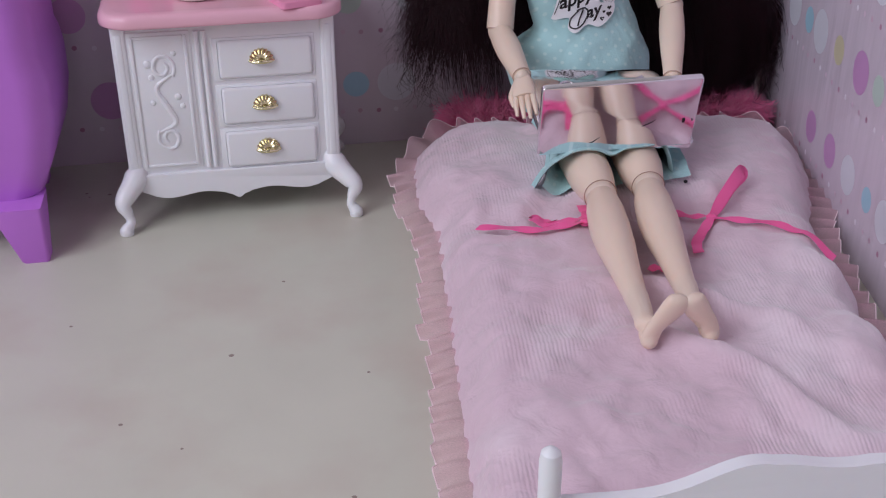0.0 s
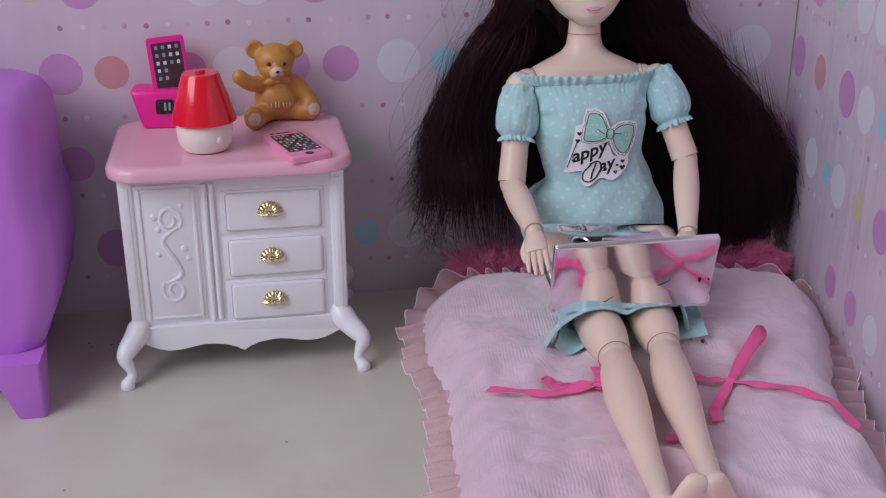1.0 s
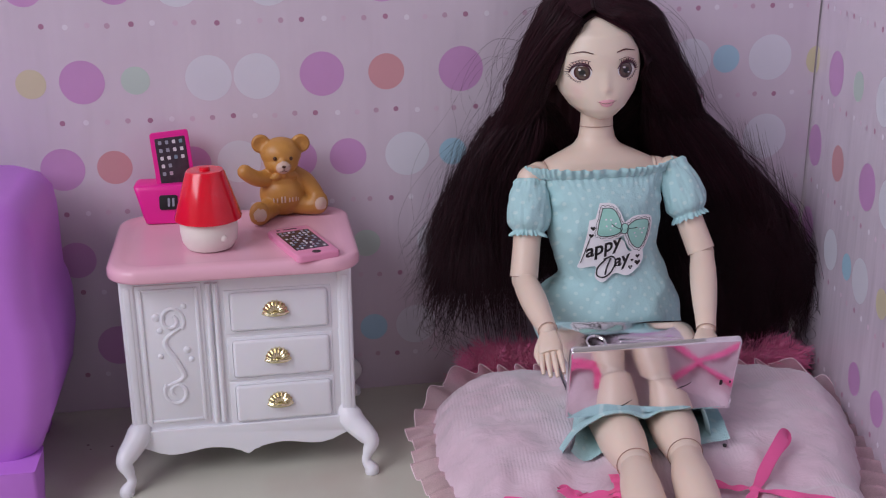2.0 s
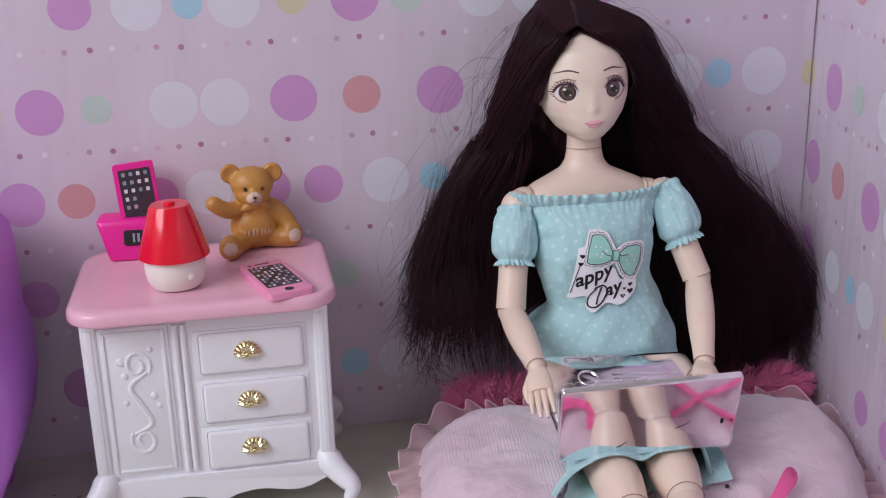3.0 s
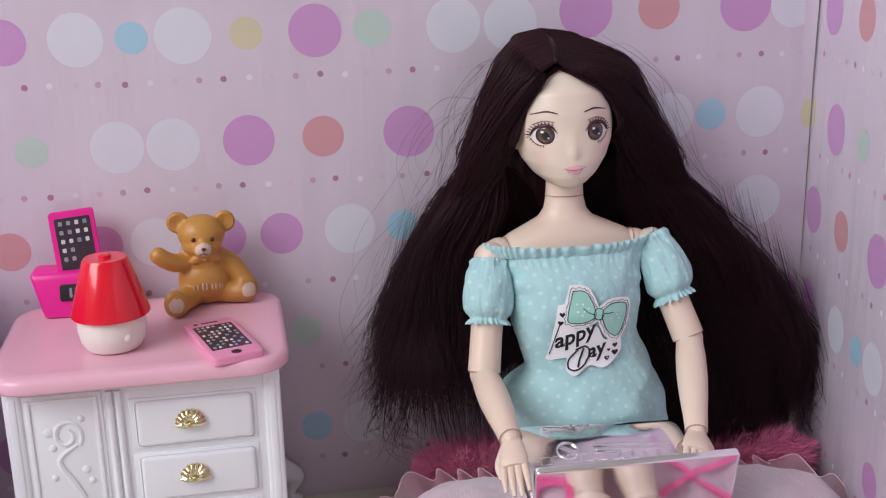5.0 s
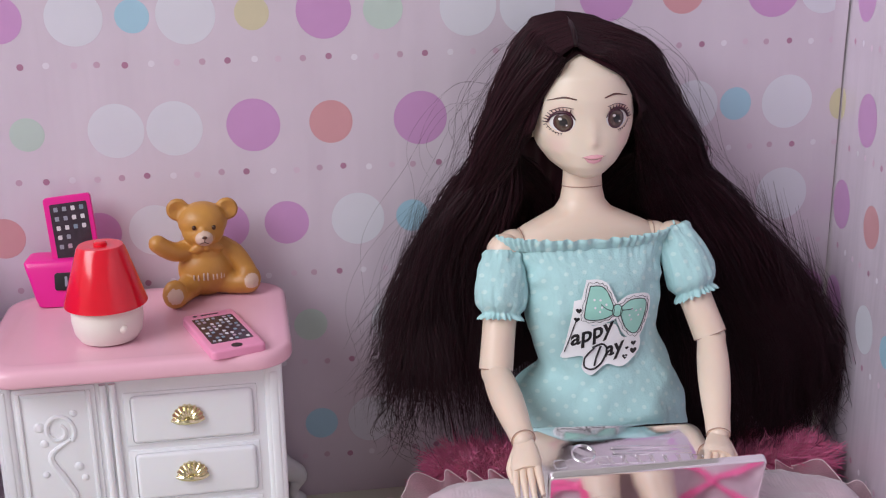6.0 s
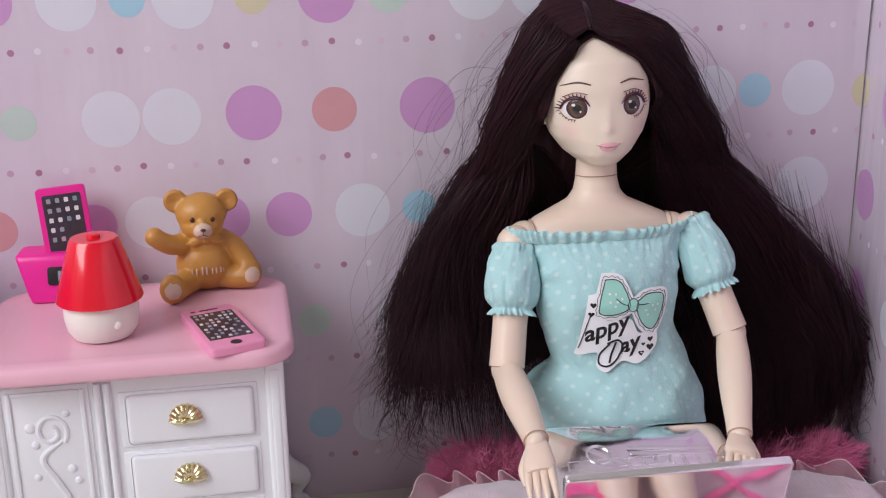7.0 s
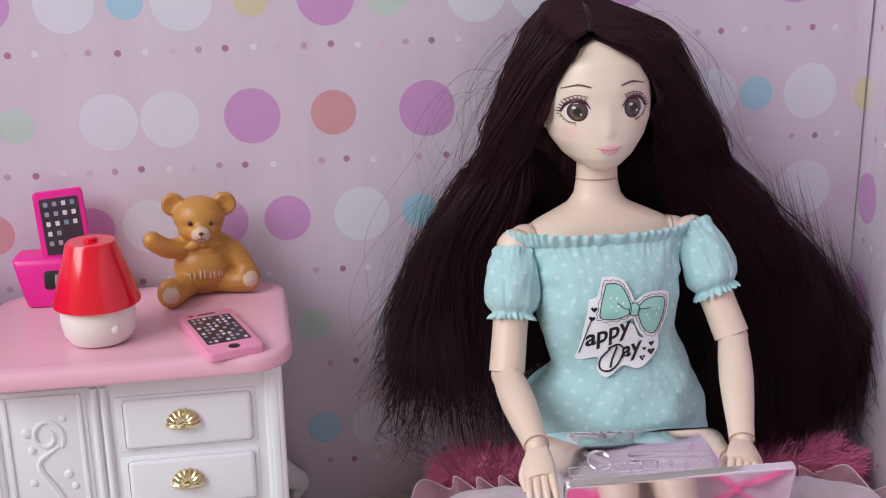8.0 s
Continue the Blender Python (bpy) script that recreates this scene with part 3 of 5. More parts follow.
def icons(bm, place, u0, u1, v0, v1, nu, nv, skip, fill=0.6):
    for j in range(nv):
        for i in range(nu):
            if (i, j) in skip:
                continue
            cu, cv = u0 + (u1 - u0) * (i + .5) / nu, v0 + (v1 - v0) * (j + .5) / nv
            a, b = (u1 - u0) / nu * fill / 2, (v1 - v0) / nv * fill / 2
            with index(bm, random.choice((0, 0, 0, 1, 2, 2, 3))):
                prism(bm, round_rect(cu - a, cu + a, cv - b, cv + b, min(a, b) * .4, 2), 0.012, place)


def phone_dock():
    t = thing("phone_dock", (-4.6, 50.0, DTOP), "magenta plastic speaker dock with a small black display", "dock")
    bm = bmesh.new()
    m = Matrix.Translation((-4.55, 50.0, DTOP)) @ Matrix.Rotation(radians(-3), 4, "Z")
    # the body widens upwards and its face leans back
    rows = []
    for z, wide, front in ((0.0, 0.86, -0.72), (0.05, 0.93, -0.8), (0.3, 1.02, -0.78), (0.9, 1.18, -0.66), (1.35, 1.32, -0.54), (1.5, 1.36, -0.48), (1.57, 1.3, -0.4)):
        rows.append([m @ Vector((u, v, z)) for u, v in round_rect(-wide, wide, front, 0.72 - 0.03 * (z > 1.5), 0.2, 5)])
    vs = sheet(bm, rows, True)
    bm.faces.new(vs[0][::-1])
    bm.faces.new(vs[-1])
    dock = part("dock", bm, MAGENTA, t, smooth=50)
    face = m @ Matrix.Translation((0, -0.66, 0.9)) @ Matrix.Rotation(radians(-14), 4, "X")
    bm = bmesh.new()
    prism(bm, round_rect(-0.32, 0.42, -0.3, 0.3, 0.1, 4), 0.05, lambda u, v, w: face @ Vector((u, -w - 0.01, v)), 0.02)
    part("display", bm, BLACK, dock, "black display window")
    bm = bmesh.new()
    for x in (0.02, 0.2):
        prism(bm, round_rect(x, x + 0.09, -0.17, 0.17, 0.02, 2), 0.012, lambda u, v, w: face @ Vector((u, -w - 0.06, v)))
    part("display_digit", bm, ICON[2], dock, "grey bars")
    lean = Matrix.Translation((-4.2, 50.05, DTOP + 1.35)) @ Matrix.Rotation(radians(4), 4, "Z") @ Matrix.Rotation(radians(-8), 4, "X") @ Matrix.Rotation(radians(-4), 4, "Y")

    def place(u, v, w):
        return lean @ Vector((u, -w, v))
    bm = bmesh.new()
    prism(bm, round_rect(-0.78, 0.78, -0.3, 2.32, 0.12, 4), 0.28, lambda u, v, w: place(u, v, w - 0.14), 0.04)
    p = thing("docked_phone", (-4.28, 50.05, DTOP + 1.5), "magenta toy smartphone standing upright in the dock", "phone")
    ph = part("body", bm, MAGENTA, p)
    bm = bmesh.new()
    prism(bm, round_rect(-0.6, 0.62, -0.1, 2.08, 0.05, 2), 0.02, lambda u, v, w: place(u, v, w + 0.135))
    part("screen", bm, SCREEN, ph, "dark printed screen")
    bm = bmesh.new()
    icons(bm, lambda u, v, w: place(u, v, w + 0.155), -0.55, 0.57, 0.45, 2.05, 4, 5, {(2, 0), (3, 0), (3, 1), (2, 1)}, 0.48)
    icons(bm, lambda u, v, w: place(u, v, w + 0.155), -0.55, 0.57, -0.05, 0.25, 4, 1, {}, 0.5)
    tagged(part("icon_print", bm, ICON, ph), kind="stuff")


phone_dock()


def toy_phone():
    c = Vector((0.69, 45.3, 0))
    t = thing("toy_phone", (c.x, c.y, DTOP), "pink toy smartphone lying flat with printed screen", "phone")
    m = Matrix.Translation((c.x, c.y, DTOP)) @ Matrix.Rotation(radians(17), 4, "Z")

    def place(u, v, w):
        return m @ Vector((u, v, w))
    bm = bmesh.new()
    prism(bm, round_rect(-0.85, 0.85, -1.78, 1.8, 0.18, 4), 0.26, place, 0.07)
    body = part("body", bm, PHONEPINK, t)
    bm = bmesh.new()
    prism(bm, round_rect(-0.66, 0.66, -1.1, 1.25, 0.04, 2), 0.012, lambda u, v, w: place(u, v, w + 0.256))
    part("screen", bm, SCREEN, body, "dark printed screen")
    bm = bmesh.new()
    icons(bm, lambda u, v, w: place(u, v, w + 0.268), -0.62, 0.62, -1.05, 1.2, 7, 9, {(4, 5), (2, 3), (0, 4), (3, 1), (1, 6), (5, 2), (2, 0), (0, 1), (4, 3), (6, 6), (6, 1), (3, 7), (5, 4), (1, 2), (2, 7), (4, 8), (0, 6), (6, 3), (3, 4), (5, 0)}, 0.55)
    tagged(part("icon_print", bm, ICON, body), kind="stuff")
    bm = bmesh.new()
    prism(bm, [(0.17 * math.cos(k * math.pi / 8), -1.5 + 0.17 * math.sin(k * math.pi / 8)) for k in range(16)], 0.012, lambda u, v, w: place(u, v, w + 0.256))
    part("home_button", bm, BLACK, body)
    bm = bmesh.new()
    prism(bm, round_rect(-0.28, 0.3, 1.5, 1.58, 0.03, 2), 0.012, lambda u, v, w: place(u, v, w + 0.256))
    prism(bm, round_rect(-0.55, -0.4, 1.48, 1.6, 0.05, 2), 0.012, lambda u, v, w: place(u, v, w + 0.256))
    part("earpiece", bm, BLACK, body)


toy_phone()


def text_mesh(body, size, place, slot_bm, shear=0.0, weight=0.0):
    """Letters of the built-in font as a flat mesh added to slot_bm; place maps (u, v) to the room."""
    cu = bpy.data.curves.new("text", "FONT")
    cu.body, cu.size, cu.shear, cu.offset, cu.resolution_u = body, size, shear, weight, 3
    cu.align_x = "LEFT"
    ob = bpy.data.objects.new("text", cu)
    me = bpy.data.meshes.new_from_object(ob)
    vs = [slot_bm.verts.new(place(v.co.x, v.co.y)) for v in me.vertices]
    for p in me.polygons:
        try:
            slot_bm.faces.new([vs[i] for i in p.vertices])
        except ValueError:
            pass
    bpy.data.objects.remove(ob)
    bpy.data.meshes.remove(me)
    bpy.data.curves.remove(cu)


def moulded(bm, grain, rounds):
    """One closed skin round the overlapping bodies of bm."""
    me = bpy.data.meshes.new("mould")
    bm.to_mesh(me)
    bm.free()
    ob = new("mould", me)
    skin = ob.modifiers.new("skin", "REMESH")
    skin.mode, skin.voxel_size = "VOXEL", grain
    ease = ob.modifiers.new("ease", "SMOOTH")
    ease.factor, ease.iterations = 0.5, rounds
    bpy.context.view_layer.update()
    solid = bpy.data.meshes.new_from_object(ob.evaluated_get(bpy.context.evaluated_depsgraph_get()))
    bpy.data.objects.remove(ob)
    bpy.data.meshes.remove(me)
    out = bmesh.new()
    out.from_mesh(solid)
    bpy.data.meshes.remove(solid)
    return out


def bear():
    c = Vector((0.12, 49.72, DTOP))
    bm = bmesh.new()
    R = Matrix.Rotation(radians(11), 4, "Z")
    H = R @ Matrix.Rotation(radians(-6), 4, "Z") @ Matrix.Rotation(radians(3), 4, "Y")

    def P(x, y, z):
        return c + R @ Vector((x, y, z))

    def Q(x, y, z):
        """In the head's own axes, about its middle."""
        return c + R @ Vector((-0.02, -0.12, 2.55)) + H @ Vector((x, y, z))

    def limb(pts, rad):
        tube(bm, spline([P(*p) for p in pts], 12), lerp_list(rad, 12), 14)
        ball(bm, P(*pts[0]), rad[0], u=14, v=10)
        ball(bm, P(*pts[-1]), rad[-1], u=14, v=10)
    ball(bm, P(0, 0.05, 0.9), (0.95, 0.8, 0.93), u=32, v=20)             # belly
    ball(bm, P(0, 0.02, 1.55), (0.72, 0.62, 0.62))                        # chest
    ball(bm, Q(0, 0.02, 0.12), (0.84, 0.74, 0.68), u=32, v=20)           # skull
    ball(bm, Q(0, -0.12, -0.22), (0.72, 0.62, 0.5))                       # cheeks
    ball(bm, Q(0, -0.62, -0.28), (0.36, 0.4, 0.3))                        # muzzle
    ball(bm, Q(0, -0.5, -0.06), (0.2, 0.36, 0.22))                        # bridge of the nose
    for s in (-1, 1):
        # cupped ears
        ball(bm, Q(s * 0.82, 0.08, 0.52), (0.4, 0.2, 0.4), u=20, v=12)
    limb([(-0.6, -0.08, 1.7), (-1.02, -0.28, 1.72), (-1.38, -0.42, 1.92), (-1.62, -0.46, 2.12)], [0.37, 0.34, 0.32, 0.31])
    limb([(0.6, -0.03, 1.68), (0.98, -0.15, 1.42), (1.26, -0.36, 0.98), (1.36, -0.5, 0.78)], [0.37, 0.36, 0.35, 0.33])
    limb([(-0.5, -0.15, 0.48), (-0.95, -0.7, 0.42), (-1.26, -1.2, 0.44)], [0.46, 0.4, 0.42])
    limb([(0.55, -0.15, 0.48), (0.98, -0.42, 0.42), (1.32, -0.58, 0.46)], [0.46, 0.4, 0.42])
    for p in ((-1.28, -1.27, 0.54), (1.36, -0.64, 0.56)):
        ball(bm, P(*p), (0.42, 0.28, 0.5), R, 20, 14)                     # soles
    for s in (-1, 1):
        ball(bm, P(s * 0.3, -0.56, 1.84), (0.3, 0.12, 0.15), R @ Matrix.Rotation(radians(s * 18), 4, "Y"), 16, 10)
    ball(bm, P(0, -0.62, 1.84), 0.11, u=12, v=8)
    for v in bm.verts:
        v.co.z = max(v.co.z, DTOP + 0.01)
    bm = moulded(bm, 0.045, 3)
    # dents: ear cups and the fold between the bow's loops
    for v in bm.verts:
        for s in (-1, 1):
            d = (v.co - Q(s * 0.84, -0.12, 0.53)).length
            if d < 0.3:
                v.co += R @ Vector((0, 0.14 * (1 - d / 0.3) ** 0.7, 0))
    soles = [P(-1.3, -1.55, 0.54), P(1.4, -0.92, 0.56)]
    snout = Q(0, -1.0, -0.3)
    for f in bm.faces:
        m = f.calc_center_median()
        n = 0.035 * noise1(m.x * 9, m.y * 9, m.z * 9)
        if any((m - q).length < 0.27 + n for q in soles) or (m - snout).length < 0.34 + n:
            f.material_index = 1
    with index(bm, 1):
        # raised pale lettering, unreadable, in four blocks
        for x, w, h in ((-0.52, 0.05, 0.2), (-0.38, 0.05, 0.2), (-0.2, 0.06, 0.27), (-0.07, 0.06, 0.27), (0.12, 0.05, 0.2), (0.25, 0.05, 0.2), (0.4, 0.05, 0.2), (0.5, 0.04, 0.16)):
            y = 0.05 - 0.81 * math.sqrt(max(0, 1 - (x / 0.95) ** 2 - ((0.8 - 0.9) / 0.93) ** 2))
            box(bm, x - w / 2, x + w / 2, y - 0.025, y + 0.04, 0.72, 0.72 + h, 0.012, 1, Matrix.Translation(c) @ R)
    with index(bm, 2):
        for s in (-1, 1):
            ball(bm, Q(s * 0.33, -0.68, 0.06), (0.075, 0.06, 0.085), u=12, v=8)
        ball(bm, Q(0, -1.03, -0.2), (0.09, 0.05, 0.055), u=12, v=8)
        tube(bm, [Q(0, -1.04, -0.24), Q(0, -1.02, -0.36)], 0.012, 5)
        tube(bm, spline([Q(-.15, -0.95, -0.44), Q(0, -1.02, -0.37), Q(.15, -0.95, -0.44)], 8), 0.012, 5)
    whole("teddy_bear_figurine", bm, [BEAR, BEARPALE, BEARDARK], c, "caramel vinyl teddy bear figurine waving one paw", "figurine", smooth=60)


bear()

# ---- armchair ----


def armchair():
    t = thing("armchair", (-14, 46, 0), "purple plastic toy armchair with tapered legs", "armchair")
    bm = bmesh.new()
    prof = [(1.9, -9.9), (2.4, -9.5), (3.6, -9.0), (5.2, -8.7), (6.6, -8.68), (7.3, -8.78), (7.7, -8.92), (8.6, -8.92), (10.2, -8.9), (11.0, -9.0), (11.5, -9.3), (11.75, -9.9)]
    rows = []
    for z, xr in prof:
        inset = 0.0 if z < 11 else (z - 11) * 0.5
        front = 42.7 + 0.02 * (z - 2) + inset
        rr = round_rect(-20, xr, front, 50.3 - inset, 1.1, 6)
        rows.append([Vector((u, v, z)) for u, v in rr])
    vs = sheet(bm, rows, True)
    bm.faces.new(vs[0][::-1])
    bm.faces.new(vs[-1])
    part("body", bm, PURPLE, t, smooth=60)
    for x, y, s in ((-10.0, 42.65, 1), (-18.5, 42.65, -1), (-10.9, 49.4, 1), (-18.5, 49.4, -1)):
        bm = bmesh.new()
        sy = -1 if y < 46 else 1
        rows = [[Vector((x + u, y + v, z)) for u, v in round_rect(-(w * 1.75 - 0.4 if s > 0 else 0.5), (0.5 if s > 0 else w * 1.75 - 0.4), -w, w, 0.12, 3)] for z, w in ((0, 0.5), (0.06, 0.54), (2.3, 1.05))]
        for i, r in enumerate(rows):
            for p in r:
                p.y += sy * (0.55 - 0.25 * p.z) - sy * .1
        vs = sheet(bm, rows, True)
        bm.faces.new(vs[0][::-1])
        bm.faces.new(vs[-1])
        part("leg", bm, PURPLE, t)


armchair()

# ---- bed ----
BED_O, BED_TURN = Vector((5.8, 47.6, 0)), radians(6.5)
BA = Vector((math.cos(BED_TURN), -math.sin(BED_TURN), 0))
BB = Vector((-math.sin(BED_TURN), -math.cos(BED_TURN), 0))
BED_W, BED_L = 15.2, 27.3


def on_bed(a, b, z):
    return BED_O + BA * a + BB * b + Vector((0, 0, z))


def bed_edge(b, right=False):
    """How far the cover's edge lies inside the frame's, along its length."""
    if right:
        e = float(np.interp(b, [0, 3, 5.3, 7.6, 9, 11.5, 14.4, 18.8, 28], [-1.9, -2.15, -1.75, -0.97, -0.3, -0.05, 0.4, 0.8, 1.2]))
    else:
        e = float(np.interp(b, [0, 6.2, 8.6, 12.0, 28], [0.1, 0.15, 0.75, 0.75, 0.65]))
    return e + 1.6 * (1 - min(1, b / 2.4)) ** 2 + 0.06 * noise1(b * 0.8, right * 5.0)


def bed_height(a, b):
    e = min(a, BED_W - a)
    z = 2.7 - 1.5 * max(0, 1 - max(e, 0) / 1.9) ** 2.2 - 1.0 * max(0, 1 - b / 1.9) ** 2
    z += 0.3 * math.exp(-((b - 5.6) / 3.4) ** 2) * min(1, e / 3) - 0.25 * math.exp(-((b - 10.6) / 0.9) ** 2)
    z += 0.18 * noise1(a * 0.33, b * 0.33, 1.7) + 0.18 * noise1(a * 0.85, b * 0.75, 5.2) + 0.11 * noise1(a * 1.5, b * 1.9, 2.2) + 0.035 * noise1(a * 4.6, b * 4.3, 7.2)
    # diagonal folds towards the foot, and puckers about the ribbons
    w = 1.5 * noise1(a * 0.22, b * 0.16, 8)
    fold = 0.5 + 0.5 * math.sin((b * 0.9 - 0.5 * a) * 1.35 + 2.4 * w)
    z += 0.46 * fold ** 4 * min(1, max(0, (b - 12) / 4)) * min(1, max(0, a - 1.5) / 7)
    z += 0.12 * math.sin(a * 2.2 + b * 0.7 + 3 * w) * math.exp(-((b - 9.6) / 2.0) ** 2) * min(1, e / 2)
    return z


def bed():
    t = thing("bed", on_bed(7.6, 13, 0), "toy bed with pink ribbed plush cover and sheer ruffle", "bed")
    bm = bmesh.new()
    na, nb = 90, 150
    rows = []
    for j in range(nb + 1):
        b = BED_L * j / nb
        i0, i1 = bed_edge(b), BED_W - bed_edge(b, True)
        rows.append([on_bed(i0 + (i1 - i0) * i / na, b, bed_height(BED_W * i / na, b)) for i in range(na + 1)])
    sheet(bm, rows)
    part("cover", bm, PLUSH, t, "pink ribbed plush cover with soft folds", smooth=80)
    bm = bmesh.new()
    prism(bm, [(1.5, 1.2), (BED_W - 1.5, 1.2), (BED_W - 1.5, BED_L - 0.2), (1.5, BED_L - 0.2)], 1.1, lambda u, v, w: on_bed(u, v, w + 0.0))
    part("frame", bm, WHITE, t)
    # ruffle round the cover
    bm = bmesh.new()
    path = []
    for k in range(140):
        b = BED_L * (1 - k / 139)
        path.append((bed_edge(b) + 0.15, b))
    a0, a1 = path[-1][0], BED_W - bed_edge(0, True) - 0.15
    for k in range(1, 80):
        path.append((a0 + (a1 - a0) * k / 80, 0.1))
    for k in range(140):
        b = BED_L * k / 139
        path.append((BED_W - bed_edge(b, True) - 0.15, b))
    pts = [on_bed(a, b, 0) for a, b in path]
    dense = spline(pts[::3], 1400)
    rows = [[] for _ in range(8)]
    for i, p in enumerate(dense):
        d = (dense[min(i + 6, 1400)] - dense[max(i - 6, 0)]).normalized()
        out = Vector((d.y, -d.x, 0))
        if out.dot(p - on_bed(7.6, 13, 0)) < 0:
            out = -out
        phase = i / 1400 * 74 + 0.35 * noise1(i * 0.012, 3)
        saw = phase % 1.0
        fold = 0.5 - 0.5 * math.cos(math.pi * (saw / 0.72 if saw < 0.72 else (1 - saw) / 0.28))
        size = 1 + 0.22 * noise1(int(phase) * 7.3, 1.1)
        for r in range(8):
            f = r / 7
            q = p + out * ((1.45 + 0.12 * fold) * size * f - 0.5) + d * ((0.5 - fold) * 0.42 * f)
            head_end = max(0.0, 1 - max(0, (p - BED_O).dot(BB) - 0.4) / 2.2)
            q.z = 1.2 + 0.55 * head_end + (0.22 * head_end * f - 0.3 * (1 - head_end) * f * f) + 0.42 * (fold - 0.3) * f + 0.10 * noise1(i * 0.03, f * 1.5)
            q -= out * (0.45 * head_end * f)
            rows[r].append(q)
    sheet(bm, rows)
    ruffle = part("ruffle", bm, ORGANZA, t, "sheer pink organza ruffle with pleats", smooth=80)
    bm = bmesh.new()
    tube(bm, rows[-1], 0.022, 5)
    part("rolled_hem", bm, HEMPINK, ruffle, "pale pink rolled hem")
    # footboard
    bm = bmesh.new()
    fo = Vector((4.9, 20.6, 0))

    def board(u, v, w):
        return fo + BA * u + BB * w + Vector((0, 0, v))
    top = []
    for k in range(41):
        u = 0.2 + 10.6 * k / 40
        z = 3.4 + 0.95 * math.exp(-((u - 5.1) / 1.7) ** 2) + 0.75 * min(1, max(0, (u - 5.5) / 2.5))
        top.append((u, z))
    prism(bm, [(10.8, 0.0), (0.2, 0.0)] + top, 0.4, board, 0.1)
    part("footboard", bm, WHITE, t, "white plastic footboard with a curved crest")
    for u in (0.05, 11.0):
        bm = bmesh.new()
        lathe(bm, board(u, 0, 0.2), [(0.28, 0), (0.28, 4.6), (0.24, 4.85), (0.12, 4.97), (0.02, 5.0)], 20)
        part("post", bm, WHITE, t)


bed()


def strip(pts, width, knot, up=(0, 0, 1), n=40):
    """A flat satin ribbon laid along pts, with a little thickness, drawn in at the knot."""
    cs = spline(pts, n)
    rows = [[], [], [], []]
    for i, p in enumerate(cs):
        d = (cs[min(i + 1, n)] - cs[max(i - 1, 0)]).normalized()
        s = d.cross(Vector(up)).normalized() * width / 2 * (1 - 0.42 * math.exp(-((p - knot).length / 0.55) ** 2))
        twist = Vector((0, 0, 0.035 * math.sin(i * 0.3 + pts[0].x)))
        nrm = s.cross(d).normalized() * 0.02
        for r, q in enumerate((p - s + twist, p + s - twist, p + s - twist - nrm, p - s + twist - nrm)):
            rows[r].append(q)
    bm = bmesh.new()
    sheet(bm, rows + [rows[0]])
    bmesh.ops.remove_doubles(bm, verts=bm.verts, dist=0.0005)
    return bm


def bed_point(x, y, lift=0.07):
    r = Vector((x, y, 0)) - BED_O
    a, b = r.dot(BA), r.dot(BB)
    i0, i1 = bed_edge(b), BED_W - bed_edge(b, True)
    p = (a - i0) / (i1 - i0) * BED_W
    top = max(bed_height(p + u, b + v) for u in (-0.2, 0, 0.2) for v in (-0.2, 0, 0.2))
    return Vector((x, y, top + lift))


def ribbons():
    for label, paths in (
        ("hot pink satin ribbon tied in a loose bow on the cover", (
            [(6.65, 36.4), (7.6, 35.6), (8.6, 35.2), (9.5, 35.1), (10.4, 35.3)],
            [(8.75, 36.5), (9.0, 35.8), (9.5, 35.5), (10.1, 35.5), (10.6, 35.7)],
            [(8.78, 36.5), (8.95, 36.65), (9.2, 36.3), (9.3, 35.7)],
            [(10.3, 35.1), (10.6, 35.9), (10.7, 36.8)])),
        ("hot pink satin ribbon with a standing loop on the cover", (
            [(13.6, 36.5), (14.4, 35.7), (15.2, 35.1)],
            [(15.0, 35.0), (16.2, 34.5), (17.4, 33.6), (18.6, 32.1)],
            [(15.1, 34.9), (14.3, 33.9), (13.8, 33.1), (13.6, 32.4)],
            [(11.6, 31.9), (12.1, 31.6), (12.5, 31.1)])),
    ):
        x, y = paths[0][-1]
        t = thing("ribbon", bed_point(x, y, 0), label, "ribbon", "ribbons on the bed")
        for p in paths:
            way = spline([bed_point(*q, 0.17) for q in p], 24)
            for q in way:
                q.z = max(q.z, bed_point(q.x, q.y, 0.09).z)
            part("tail", strip(way, 0.37, bed_point(x, y, 0.12), n=60), RIBBON, t)
        k = bmesh.new()
        ball(k, bed_point(x, y, 0.1), (0.22, 0.2, 0.13), u=14, v=8)
        part("knot", k, RIBBON, t)
        if "loop" in label:
            b = bed_point(x, y, 0.12)
            lp = [b, b + Vector((0.9, 1.05, 0.3)), b + Vector((1.7, 1.9, 0.55)), b + Vector((2.15, 2.4, 0.6)), b + Vector((2.2, 2.45, 0.4)), b + Vector((1.5, 1.8, 0.25)), b + Vector((0.1, 0.1, 0.02))]
            part("loop", strip(lp, 0.46, b, (0.1, -0.75, 0.65)), RIBBON, t)


ribbons()


